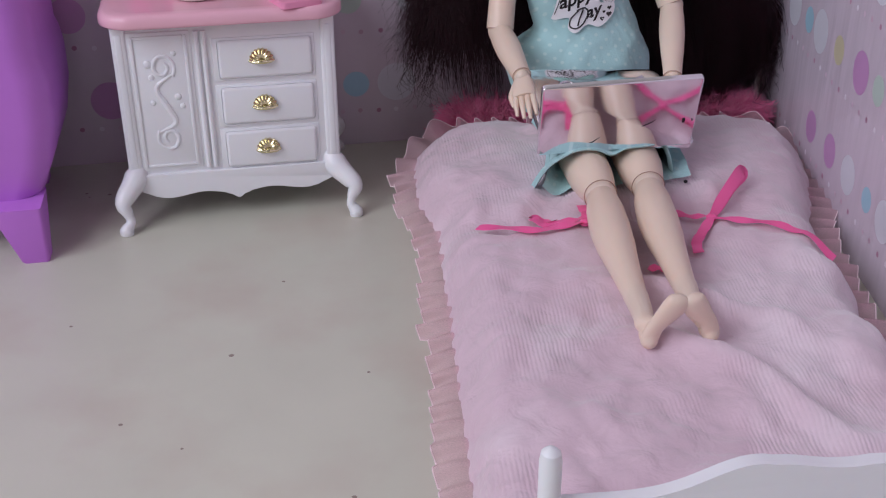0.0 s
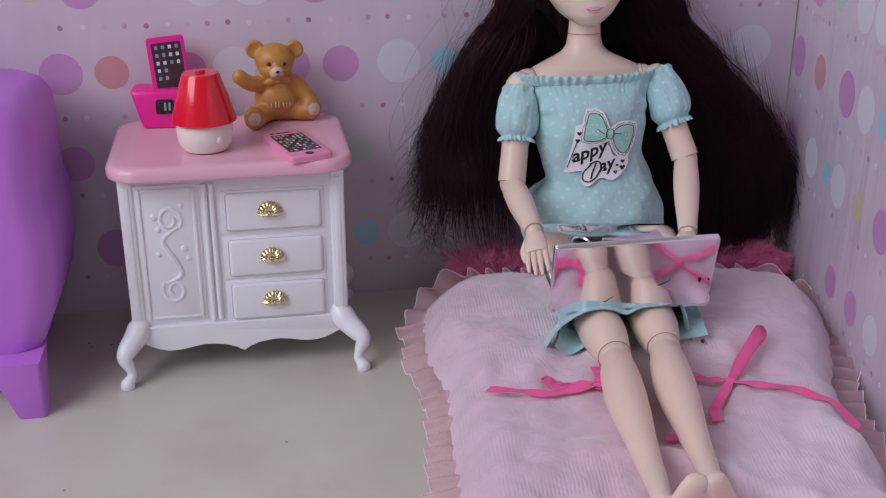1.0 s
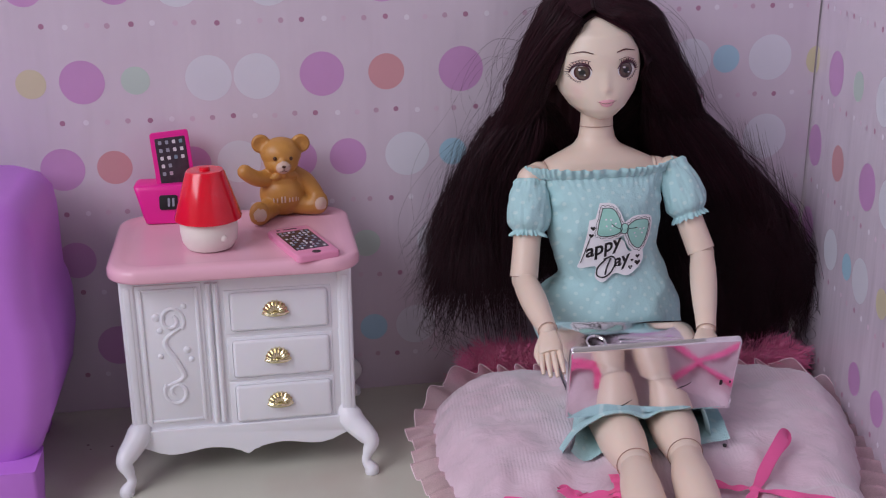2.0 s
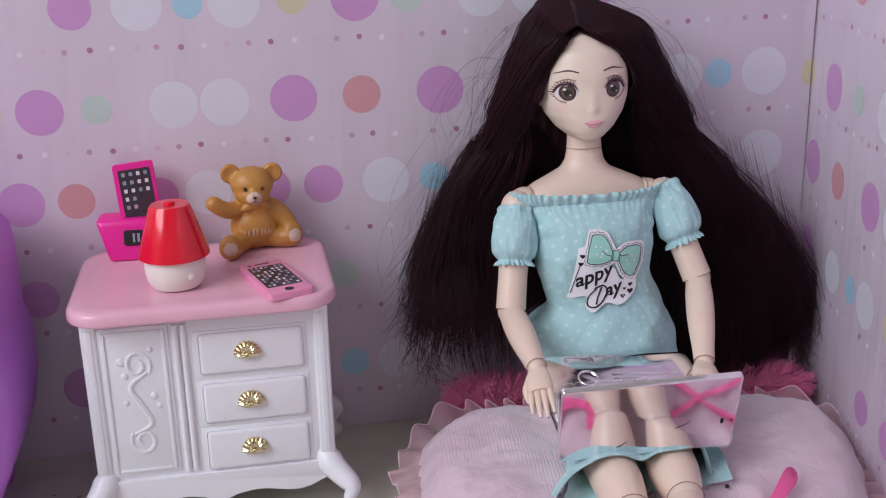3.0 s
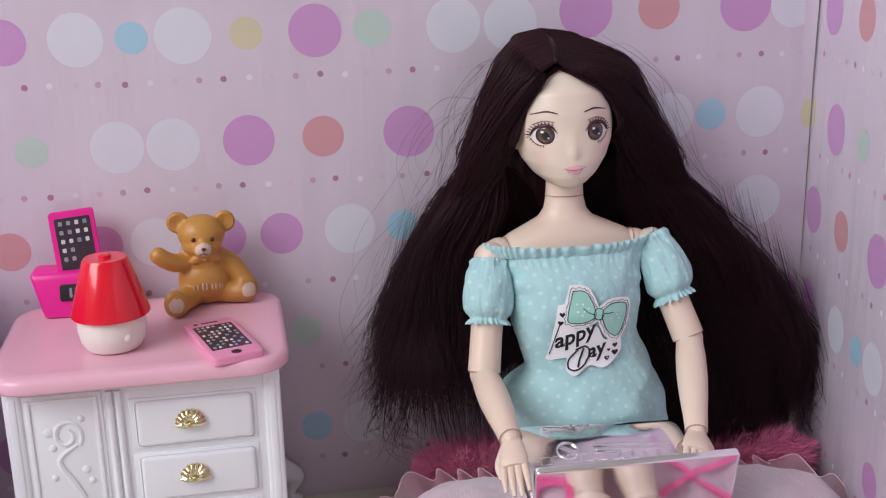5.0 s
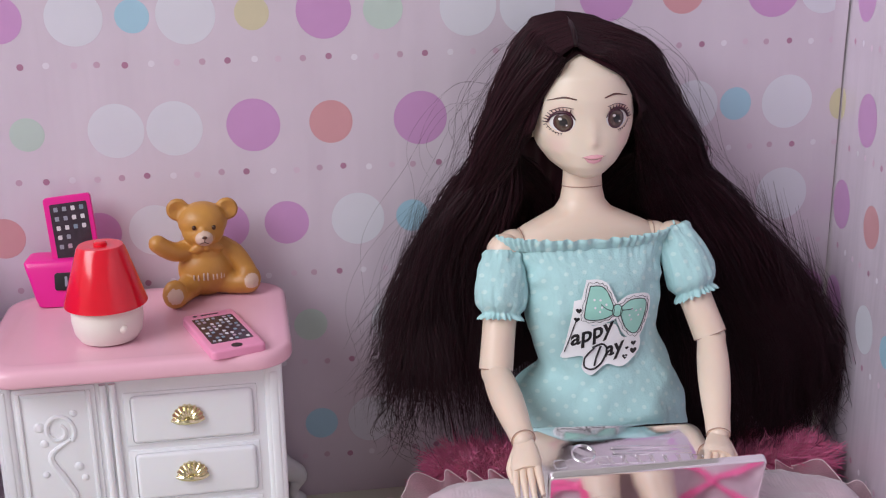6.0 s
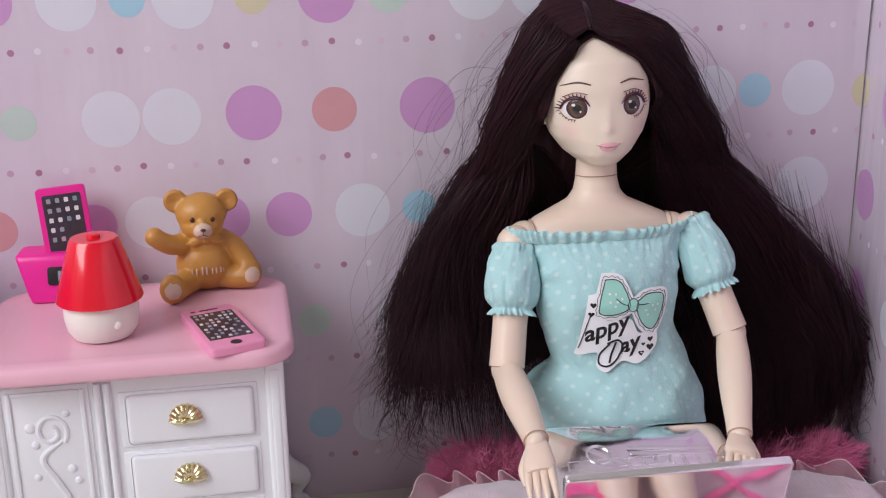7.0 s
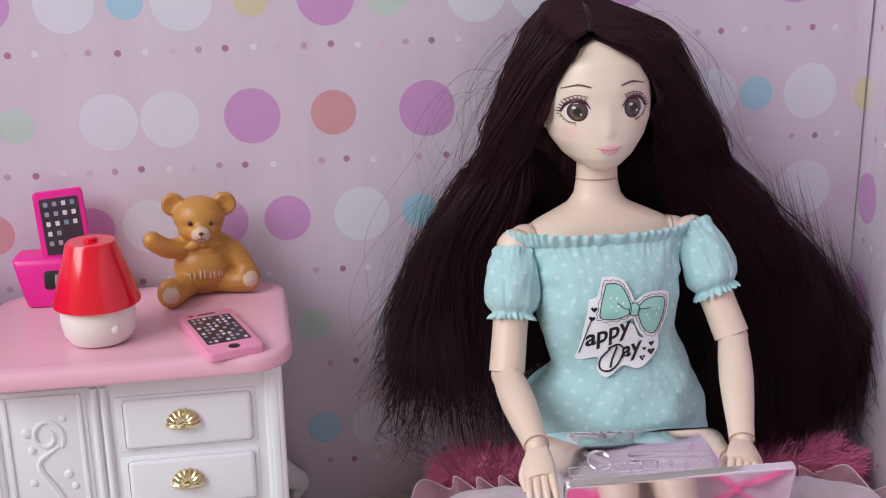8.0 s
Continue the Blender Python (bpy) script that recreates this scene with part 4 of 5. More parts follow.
def fluff_pillow():
    """Feathery cushion between the head of the bed and the wall."""
    bm = bmesh.new()

    def at(x, y, z):
        return on_bed(9.4 + x, -1.75 - y, 1.5 + z - 1.0 * max(0, 1 - (x / 6.3) ** 2))
    for v in ball(bm, (0, 0, 0), (7.1, 1.0, 1.1), None, 40, 20):
        v.co = at(*v.co)
    rng = random.Random(5)
    turn = Matrix.Rotation(-BED_TURN, 3, "Z")
    for k in range(4200):
        a, h = rng.uniform(0, 2 * math.pi), math.asin(rng.uniform(-0.8, 1))
        n = Vector((math.cos(a) * math.cos(h), math.sin(a) * math.cos(h), math.sin(h)))
        if abs(n.x) < 0.4 and n.y > -0.2:
            continue
        p = at(n.x * 7.1, n.y, n.z * 1.1)
        d = (turn @ Vector((n.x / 1.4, n.y, n.z)).normalized() + Vector((rng.gauss(0, .4), rng.gauss(0, .4), rng.gauss(0, .4)))).normalized()
        tip = p + d * rng.uniform(0.35, 0.9) * rng.choice((1, 1, 1.5)) + Vector((0, 0, -0.06))
        # a plume: one quill with fine barbs off it
        quill = spline([p, p.lerp(tip, 0.5) + Vector((rng.gauss(0, .06), rng.gauss(0, .06), 0.08)), tip], 6)
        for q in range(1, 7):
            for w in range(3):
                e = (d * 0.9 + Vector((rng.gauss(0, .6), rng.gauss(0, .6), rng.gauss(0, .6)))).normalized()
                ln = rng.uniform(0.2, 0.45)
                tube(bm, [quill[q], quill[q] + e * ln * 0.6, quill[q] + (e + d * 0.3) * ln], [0.013, 0.010, 0.003], 3, caps=False)
    whole("fluffy_pillow", bm, FUR, at(0, 0, -1.5), "fluffy deep pink feather pillow behind the bed", "pillow", smooth=80)


fluff_pillow()


bm = bmesh.new()
spot = bed_point(15.3, 38.0, 0.07)
ball(bm, spot, (0.08, 0.08, 0.07), u=12, v=8)
whole("bead", bm, BLACK, spot, "tiny black bead lying on the pink bed cover", "bead")

# ---- doll: one mesh ----
(S_SKIN, S_FACE, S_HAIR, S_DRESS, S_JOINT, S_LIP, S_EYE, S_IRIS, S_LASH, S_BROW, S_STICK, S_INK, S_MINT) = range(13)
DOLL_MATS = [SKIN, HEADSKIN, HAIR, DRESS, JOINT, LIP, EYEWHITE_GLINT, IRIS, LASH, BROW, STICKER, BLACK, MINT]
HEAD_C, HEAD_YAW = Vector((12.93, 47.7, 15.34)), radians(-3)
HEAD_M = Matrix.Translation(HEAD_C) @ Matrix.Rotation(HEAD_YAW, 4, "Z") @ Matrix.Rotation(radians(-2.5), 4, "Y")


FZ = (-2.08, -2.03, -1.9, -1.58, -1.05, -0.52, 0.0, 0.6, 1.3, 2.05, 2.36, 2.48)
F_WIDE = (0.14, 0.45, 0.74, 1.12, 1.5, 1.7, 1.77, 1.74, 1.55, 1.05, 0.55, 0.05)
F_DEEP = (0.8, 1.2, 1.45, 1.66, 1.74, 1.73, 1.72, 1.74, 1.6, 1.1, 0.6, 0.05)


def face_point(x, z):
    """The skin of the face at (x, z) in the head's own axes, nose towards -y."""
    rx, dp = float(np.interp(z, FZ, F_WIDE)), float(np.interp(z, FZ, F_DEEP))
    q = min(1.0, abs(x) / rx)
    y = -dp * (1 - q ** 2.3) ** 0.5
    y -= 0.10 * math.exp(-((x / 0.15) ** 2) - ((z + 0.74) / 0.15) ** 2) + 0.07 * math.exp(-((x / 0.17) ** 2) - ((z + 0.4) / 0.4) ** 2)
    y -= 0.06 * math.exp(-((x / 0.4) ** 2) - ((z + 1.25) / 0.2) ** 2)
    y += 0.07 * (math.exp(-(((x - .82) / 0.5) ** 2) - ((z - 0.0) / 0.4) ** 2) + math.exp(-(((x + .82) / 0.5) ** 2) - ((z - 0.0) / 0.4) ** 2))
    return Vector((x, y, z))


def head(bm):
    with index(bm, S_FACE):
        rows = []
        for j in range(61):
            th = math.pi * j / 60
            z = 0.20 + 2.27 * math.cos(th)
            rx, dp = float(np.interp(z, FZ, F_WIDE)), float(np.interp(z, FZ, F_DEEP))
            ring = [HEAD_M @ face_point(rx * math.sin(math.pi / 2 * (k / 24 - 1)), z) for k in range(49)]
            ring += [HEAD_M @ Vector((rx * math.cos(math.pi * k / 16), dp * math.sin(math.pi * k / 16), z)) for k in range(1, 16)]
            rows.append(ring)
        vs = sheet(bm, rows, True)
        bm.faces.new(vs[0][::-1])
        bm.faces.new(vs[-1])
        for sx in (-1, 1):
            ball(bm, HEAD_M @ Vector((sx * 1.66, 0.1, -0.35)), (0.16, 0.3, 0.42), HEAD_M, 14, 10)

    def on_face(x, z, lift):
        p = face_point(x, z)
        e = 0.02
        n = (face_point(x + e, z) - face_point(x - e, z)).cross(face_point(x, z + e) - face_point(x, z - e))
        n = n.normalized()
        if n.y > 0:
            n = -n
        return HEAD_M @ (p + n * lift)

    def patch(outline, lift, slot, n=3):
        cx = sum(p[0] for p in outline) / len(outline)
        cz = sum(p[1] for p in outline) / len(outline)
        with index(bm, slot):
            rings = [[bm.verts.new(on_face(cx + (x - cx) * f, cz + (z - cz) * f, lift if f < 1 else lift * 0.3)) for x, z in outline] for f in (1, 0.9, 0.6, 0.3)]
            mid = bm.verts.new(on_face(cx, cz, lift))
            m = len(outline)
            for q, w in zip(rings, rings[1:]):
                for k in range(m):
                    bm.faces.new((q[k], q[(k + 1) % m], w[(k + 1) % m], w[k]))
            for k in range(m):
                bm.faces.new((rings[-1][k], rings[-1][(k + 1) % m], mid))

    def oval(cx, cz, rx, rz, n=28):
        return [(cx + rx * math.cos(2 * math.pi * k / n), cz + rz * math.sin(2 * math.pi * k / n)) for k in range(n)]

    def line(pts, r, slot, lift=0.012, n=14):
        with index(bm, slot):
            cs = spline([Vector((x, 0, z)) for x, z in pts], n)
            tube(bm, [on_face(p.x, p.z, lift) for p in cs], lerp_list(r, n) if isinstance(r, list) else r, 6)
    for s in (-1, 1):
        ex, ez = s * 0.86 - 0.05, -0.02
        patch(oval(ex + s * 0.03, ez - 0.01, 0.385, 0.32), 0.012, S_EYE)
        patch(oval(ex, ez - 0.02, 0.305, 0.315), 0.03, S_LASH)
        patch(oval(ex, ez - 0.02, 0.275, 0.285), 0.042, S_IRIS)
        patch(oval(ex, ez - 0.02, 0.13, 0.14), 0.052, S_INK)
        # catchlights: two white spots painted over the iris
        patch(oval(ex - 0.09, ez + 0.10, 0.06, 0.05, 14), 0.062, S_EYE)
        patch(oval(ex + 0.1, ez - 0.12, 0.03, 0.03, 14), 0.062, S_EYE)
        up = [(ex - s * 0.36, ez + 0.06), (ex - s * 0.2, ez + 0.27), (ex + s * 0.08, ez + 0.33), (ex + s * 0.33, ez + 0.2), (ex + s * 0.45, ez - 0.02)]
        line(up, [0.018, 0.040, 0.050, 0.046, 0.032], S_LASH, 0.03)
        line([(ex - s * 0.3, ez + 0.42), (ex + s * 0.05, ez + 0.48), (ex + s * 0.4, ez + 0.34)], 0.01, S_LASH)
        line([(ex + s * 0.48, ez - 0.1), (ex + s * 0.3, ez - 0.33), (ex + s * 0.05, ez - 0.38)], 0.009, S_LASH)
        for k in range(10):
            f = k / 9
            p = spline([Vector((x, 0, z)) for x, z in up[1:]], 9)[k]
            a = radians(100 - 95 * f)
            line([(p.x, p.z), (p.x + s * math.cos(a) * 0.14, p.z + math.sin(a) * 0.14)], [0.024, 0.011], S_LASH, 0.03, 4)
        for k in range(7):
            f = k / 6
            px, pz = ex + s * (0.5 - 0.42 * f), ez - 0.1 - 0.28 * math.sin(f * 1.57)
            a = radians(-25 - 60 * f)
            line([(px, pz), (px + s * math.cos(a) * 0.07, pz + math.sin(a) * 0.07)], [0.013, 0.007], S_LASH, 0.02, 3)
        line([(ex - s * 0.40, ez + 0.71), (ex - s * 0.02, ez + 0.79), (ex + s * 0.45, ez + 0.68)], [0.022, 0.032, 0.012], S_BROW)
    # mouth
    patch([(-.35, -1.20), (-.2, -1.15), (-.07, -1.125), (0, -1.145), (.07, -1.125), (.2, -1.15), (.35, -1.20), (.2, -1.25), (0, -1.275), (-.2, -1.25)], 0.03, S_LIP)
    patch([(-.31, -1.225), (-.15, -1.275), (0, -1.295), (.15, -1.275), (.31, -1.225), (.2, -1.37), (0, -1.43), (-.2, -1.37)], 0.045, S_LIP)
    line([(-.38, -1.195), (-.15, -1.262), (0, -1.285), (.15, -1.262), (.38, -1.195)], 0.010, S_JOINT, 0.03)


def limb(bm, pts, radii, slot, n=20, seg=24, flat=1.0, side=None):
    with index(bm, slot):
        tube(bm, spline(pts, seg), lerp_list(radii, seg), n, flat, side)
        ball(bm, pts[0], radii[0], u=n, v=12)
        ball(bm, pts[-1], radii[-1], u=n, v=12)


def seam(bm, c, axis, r):
    """A thin dark joint line round a limb."""
    q = Vector(axis).normalized().to_track_quat("Z", "Y").to_matrix()
    with index(bm, S_JOINT):
        pts = [Vector(c) + q @ Vector((r * math.cos(2 * math.pi * k / 24), r * math.sin(2 * math.pi * k / 24), 0)) for k in range(25)]
        tube(bm, pts, 0.017, 5, caps=False)


def hand_of(bm, wrist, way, palm, s):
    """Hand with five fingers; way points along the fingers, palm away from the back of the hand."""
    w = Vector(wrist)
    d = Vector(way).normalized()
    p = Vector(palm).normalized()
    side = d.cross(p).normalized() * s
    with index(bm, S_SKIN):
        tube(bm, spline([w, w + d * 0.35, w + d * 0.9, w + d * 1.15], 10), lerp_list([0.29, 0.40, 0.5, 0.42], 10), 16, 0.5, side)
        for k in range(4):
            o = (k - 1.5) * 0.22
            ln = (0.85, 1.0, 0.95, 0.75)[k]
            b = w + d * 1.0 + side * o
            tube(bm, spline([b, b + d * ln * 0.55 + p * 0.06 + side * o * .1, b + d * ln + p * 0.25 + side * o * .15], 8), lerp_list([0.125, 0.115, 0.07], 8), 10)
        b = w + d * 0.4 + side * 0.42
        tube(bm, spline([b - side * .15, b + d * 0.4 + side * 0.1 + p * .15, b + d * 0.85 + side * 0.05 + p * .25], 8), lerp_list([0.15, 0.13, 0.08], 8), 10)


def torso_rows():
    """(z, left, right, depth, middle y) of the bodice."""
    return [(11.35, 10.25, 15.95, 1.15, 47.0), (11.0, 10.5, 15.75, 1.3, 46.9), (10.3, 10.75, 15.5, 1.55, 46.7), (9.2, 10.75, 15.45, 1.7, 46.6),
            (8.2, 10.9, 15.5, 1.6, 46.6), (7.5, 11.15, 15.7, 1.55, 46.6), (7.0, 11.42, 15.85, 1.62, 46.5), (6.75, 11.38, 15.95, 1.72, 46.5), (6.4, 10.85, 16.1, 1.88, 46.5),
            (6.0, 10.3, 16.25, 2.0, 46.4), (5.6, 10.0, 16.4, 2.1, 46.3), (5.2, 10.0, 16.5, 2.0, 46.3), (4.6, 10.2, 16.6, 1.9, 46.2), (3.4, 10.8, 16.4, 1.9, 46.2)]


def pucker(a):
    """Uneven shirring round the elastic."""
    return math.sin(a * 56 + 1.6 * math.sin(a * 5) + 0.9 * math.sin(a * 11 + 1))


def dress(bm):
    with index(bm, S_DRESS):
        rows = []
        n = 300
        tr = torso_rows()
        zs = [r[0] for r in tr][::-1]
        for j in range(57):
            z = 11.35 - (11.35 - 3.4) * (j / 56) ** 1.15
            l, r, dp, my = [float(np.interp(z, zs, [q[i] for q in tr][::-1])) for i in (1, 2, 3, 4)]
            ring = []
            for k in range(n):
                a = 2 * math.pi * k / n
                near = max(0, 1 - (11.35 - z) / 0.75)
                gather = 0.030 * pucker(a) * near ** 1.6 + 0.007 * math.sin(a * 19 + 2 * math.sin(a * 4)) * max(0, 1 - (11.35 - z) / 1.5)
                wr = 0.025 * abs(noise1(math.cos(a) * 7 + z, z * 1.5, 6.1)) + 0.05 * noise1(math.cos(a) * 3 + z * 0.4, z * 0.55, 2.0) * min(1, max(0, (10 - z) / 3)) + 0.04 * noise1(math.cos(a) * 4, z * 0.8, 9.0)
                # creases that run from the waist down and across
                cr = math.sin(2.6 * (z - 0.55 * math.cos(a) * 2.8) + 1.2 * noise1(math.cos(a) * 2, z * 0.5, 4))
                wr += 0.028 * max(0, cr) ** 3 * math.exp(-((z - 6.4) / 1.5) ** 2)
                # folds drawn towards the armholes
                side_fold = math.exp(-((abs(math.cos(a)) - 0.86) / 0.13) ** 2 - ((z - 10.3) / 0.75) ** 2)
                wr += 0.035 * side_fold * math.sin(8 * z + 9 * abs(math.cos(a)))
                f = 1 + gather + wr
                lift = 0.12 * math.cos(a) ** 2 * max(0, 1 - (11.35 - z) / 0.6)
                ring.append(Vector(((l + r) / 2 + (r - l) / 2 * math.copysign(abs(math.cos(a)) ** 0.85, math.cos(a)) * (1 + gather * 0.3 + wr), my + dp * math.sin(a) * f, z - 0.15 + lift)))
            rows.append(ring)
        sheet(bm, rows, True)
        # shirred frill along the neckline, off the shoulders
        fr = []
        for j, (dz, dr, amp) in enumerate(((-0.30, 0.84, 0.012), (-0.2, 0.92, 0.022), (-0.11, 0.965, 0.025), (-0.03, 0.99, 0.025), (0.06, 1.03, 0.036), (0.14, 1.035, 0.05), (0.20, 1.02, 0.058), (0.17, 0.98, 0.05))):
            ring = []
            for k in range(600):
                a = 2 * math.pi * k / 600
                f = dr + amp * pucker(a) * (0.25 + 0.75 * abs(math.sin(a)))
                back = max(0.0, math.sin(a))
                ends = abs(math.cos(a)) ** 6
                ring.append(Vector((12.98 + 3.1 * math.copysign(abs(math.cos(a)) ** 0.8, math.cos(a)) * (1 + (f - 1) * 0.35), 46.95 + (1.3 if math.sin(a) < 0 else 0.7) * math.sin(a) * f,
                                    11.24 + dz + 0.10 * math.cos(a) ** 2 - 0.12 * ends + 0.12 * ends * (math.cos(a) > 0) - 0.75 * back + 0.025 * math.sin(a * 31 + 2) * (j > 4))))
            fr.append(ring)
        sheet(bm, fr, True)
        # skirt over the lap, to the hem beyond the laptop
        rows = []
        for j in range(41):
            f = j / 40
            xl = 10.9 - 1.6 * f ** 2.6
            xr = 16.3 - 1.35 * f
            top = 4.85 - 0.3 * f
            row = []
            for k in range(61):
                g = k / 60
                x = xl + (xr - xl) * g
                y = 45.0 - (45.0 - 38.1 - 0.3 * abs(2 * g - 1) ** 5) * f
                arch = min(1.0, (1 - abs(2 * g - 1) ** (4 + (5 if g > 0.5 else -0.5) * f)) * 1.1)
                dip = 0.3 * math.exp(-((g - 0.52) / 0.07) ** 2) * (0.2 + 0.6 * f)
                z = 3.0 + (top - 3.0) * arch - dip + 0.05 * noise1(g * 6, f * 3, 4.4) + 0.015 * f * math.sin(g * 26)
                row.append(Vector((x + 0.1 * noise1(f * 4, g * 3), y + 0.03 * math.sin(g * 22) * f, z)))
            rows.append(row)
        vs = sheet(bm, rows)
        # hem fold turned under
        hem = [[v.co.copy() for v in vs[-1]], [v.co + Vector((0, 0.03, -0.06)) for v in vs[-1]], [v.co + Vector((0, 0.5, -0.10)) for v in vs[-1]]]
        sheet(bm, hem)
        # the underside of the skirt, lying on the bed
        rows = []
        for j in range(21):
            f = j / 20
            xl, xr = 10.75 - 1.25 * f ** 2.6, 16.4 - 0.9 * f
            row = []
            for k in range(41):
                g = k / 40
                x = xl + (xr - xl) * g
                y = 44.0 - (44.0 - 38.0 - 0.25 * math.sin(g * 3.1)) * f
                row.append(Vector((x, y, bed_point(x, y, 0.10).z + 0.05 * math.sin(g * 19 + f * 3) + 0.5 * (abs(2 * g - 1) ** 8) * (1 - 0.6 * f))))
            rows.append(row)
        sheet(bm, rows)
        # puffed sleeves, gathered at both ends
        for s, sh, cu, bulge in ((-1, (10.1, 46.85, 10.72), (9.85, 46.1, 8.7), (-0.1, -0.12, 0)), (1, (15.98, 46.85, 11.2), (16.7, 46.05, 9.1), (0.08, -0.12, 0))):
            a, b = Vector(sh), Vector(cu)
            d = (b - a).normalized()
            e1 = Vector((1, 0, 0)) - d * d.x
            e1.normalize()
            e2 = d.cross(e1)
            rows = []
            for f, r in ((-0.06, 0.60), (-0.02, 0.69), (0.01, 0.71), (0.04, 0.685), (0.08, 0.69), (0.15, 0.74), (0.24, 0.79), (0.34, 0.82), (0.43, 0.845), (0.52, 0.86), (0.61, 0.88), (0.7, 0.88), (0.77, 0.85), (0.83, 0.78), (0.87, 0.69), (0.895, 0.64), (0.92, 0.645), (0.95, 0.685), (0.98, 0.72), (1.01, 0.735)):
                ring = []
                for k in range(200):
                    t = 2 * math.pi * k / 200
                    pk = math.sin(t * 21 + 1.4 * math.sin(t * 4 + s) + 0.8 * math.sin(t * 9))
                    wide = math.sin(t * 8 + 1.7 * math.sin(t * 2 + s) + 2.2 * f * s)
                    ends = (abs(f - 0.45) * 2) ** 2
                    g = 0.03 * pk * ends * abs(f - 0.45) * 2 + 0.045 * max(-0.6, wide) * (0.35 + 0.65 * min(1, ends)) * (f < 0.9)
                    g += 0.13 * noise1(math.cos(t) * 2.2 + math.sin(t), f * 3 + math.sin(t) * 2, s * 3.0) + 0.05 * noise1(math.cos(t) * 5, f * 6, math.sin(t) * 5 + s)
                    if f > 0.94:
                        g += 0.075 * pk * (f - 0.9) / 0.1
                    rr = r * (1 + g)
                    ring.append(a + (b - a) * (f + (0.014 * pk if f > 0.98 else 0)) + e1 * math.cos(t) * rr + e2 * math.sin(t) * rr * 0.95 + Vector(bulge) * math.sin(math.pi * min(1, max(0, f))))
                rows.append(ring)
            sheet(bm, rows, True)


def on_chest(u, v, lift=0.05):
    """Flat print laid over the front of the bodice; u across, v up, about the bow's middle."""
    tr = torso_rows()
    zs = [r[0] for r in tr][::-1]
    x, z = 13.46 + u, 9.2 + v
    l, r, dp, my = [float(np.interp(z, zs, [q[i] for q in tr][::-1])) for i in (1, 2, 3, 4)]
    c = (x - (l + r) / 2) / ((r - l) / 2)
    c = math.copysign(min(0.98, abs(c)) ** (1 / 0.85), c)
    return Vector((x, my - dp * math.sqrt(1 - c * c) * 1.03 - lift - 0.05, z))


def sticker(bm):
    P = on_chest

    def curve(pts, n):
        return [(p.x, p.y) for p in spline([Vector((u, v, 0)) for u, v in pts + pts[:1]], n)][:-1]

    def fill(outline, lift, slot):
        cu = sum(p[0] for p in outline) / len(outline)
        cv = sum(p[1] for p in outline) / len(outline)
        n = len(outline)
        with index(bm, slot):
            rings = [[bm.verts.new(P(cu + (u - cu) * f, cv + (v - cv) * f, lift)) for u, v in outline] for f in (1, 0.75, 0.5, 0.25)]
            mid = bm.verts.new(P(cu, cv, lift))
            for q, w in zip(rings, rings[1:]):
                for k in range(n):
                    bm.faces.new((q[k], q[(k + 1) % n], w[(k + 1) % n], w[k]))
            for k in range(n):
                bm.faces.new((rings[-1][k], rings[-1][(k + 1) % n], mid))

    def line(pts, r, lift=0.045, n=16):
        with index(bm, S_INK):
            tube(bm, [P(p.x, p.y, lift) for p in spline([Vector((u, v, 0)) for u, v in pts], n)], r, 5)
    left = [(-0.88, 0.84), (-0.55, 0.83), (-0.33, 0.66), (-0.13, 0.16), (-0.16, -0.12), (-0.55, -0.28), (-1.05, -0.24), (-1.08, 0.1)]
    right = [(0.16, 0.12), (0.5, 0.3), (0.98, 0.26), (1.1, 0.05), (0.98, -0.5), (0.72, -0.9), (0.35, -0.68), (0.12, -0.14)]
    for lobe, s in ((left, -1), (right, 1)):
        lp = curve(lobe, 44)
        cu, cv = sum(p[0] for p in lp) / 44, sum(p[1] for p in lp) / 44
        # white border with a scalloped edge line
        fill([(cu + (u - cu) * 1.38, cv + (v - cv) * 1.34) for u, v in lp], 0.018 if s < 0 else 0.021, S_STICK)
        fill(lp, 0.03, S_MINT)
        line(lobe + lobe[:1], 0.015, 0.036, 44)
        scal = [(cu + (u - cu) * (1.17 + 0.05 * math.sin(k * 2.1)), cv + (v - cv) * (1.15 + 0.05 * math.sin(k * 2.1))) for k, (u, v) in enumerate(lp)]
        line(scal + scal[:1], 0.008, 0.028, 88)
        line([(s * 0.16, 0.0), (s * 0.38, 0.04 - 0.05 * s), (s * 0.55, 0.12 - 0.12 * s)], 0.013, 0.036)
        for q in range(6):
            cu2, cv2 = cu + 0.28 * math.cos(q * 2.4 + s) * (0.5 + 0.1 * q), cv + 0.24 * math.sin(q * 2.4 + s) * (0.5 + 0.1 * q)
            fill([(cu2 + 0.04 * math.cos(k * 0.785), cv2 + 0.04 * math.sin(k * 0.785)) for k in range(8)], 0.034, S_STICK)
    kn = [(0.17 * math.cos(2 * math.pi * k / 20), 0.21 * math.sin(2 * math.pi * k / 20)) for k in range(20)]
    fill(kn, 0.042, S_MINT)
    line(kn + kn[:1], 0.013, 0.045, 40)
    # white ground of the lettering
    fill(curve([(-1.42, 0.36), (-1.12, 0.38), (-1.18, -0.2), (-1.0, -0.5), (-0.1, -0.45), (0.25, -0.98), (0.85, -1.0), (0.85, -1.55), (0.25, -2.0), (-0.3, -1.9), (-0.8, -2.25), (-1.1, -2.05), (-1.08, -1.62), (-1.7, -1.75), (-1.66, -1.3)], 80), 0.024, S_STICK)

    def T(u0, v0, deg):
        B = radians(deg)
        return lambda u, v: P(u0 + u * math.cos(B) - v * math.sin(B), v0 + u * math.sin(B) + v * math.cos(B), 0.034)
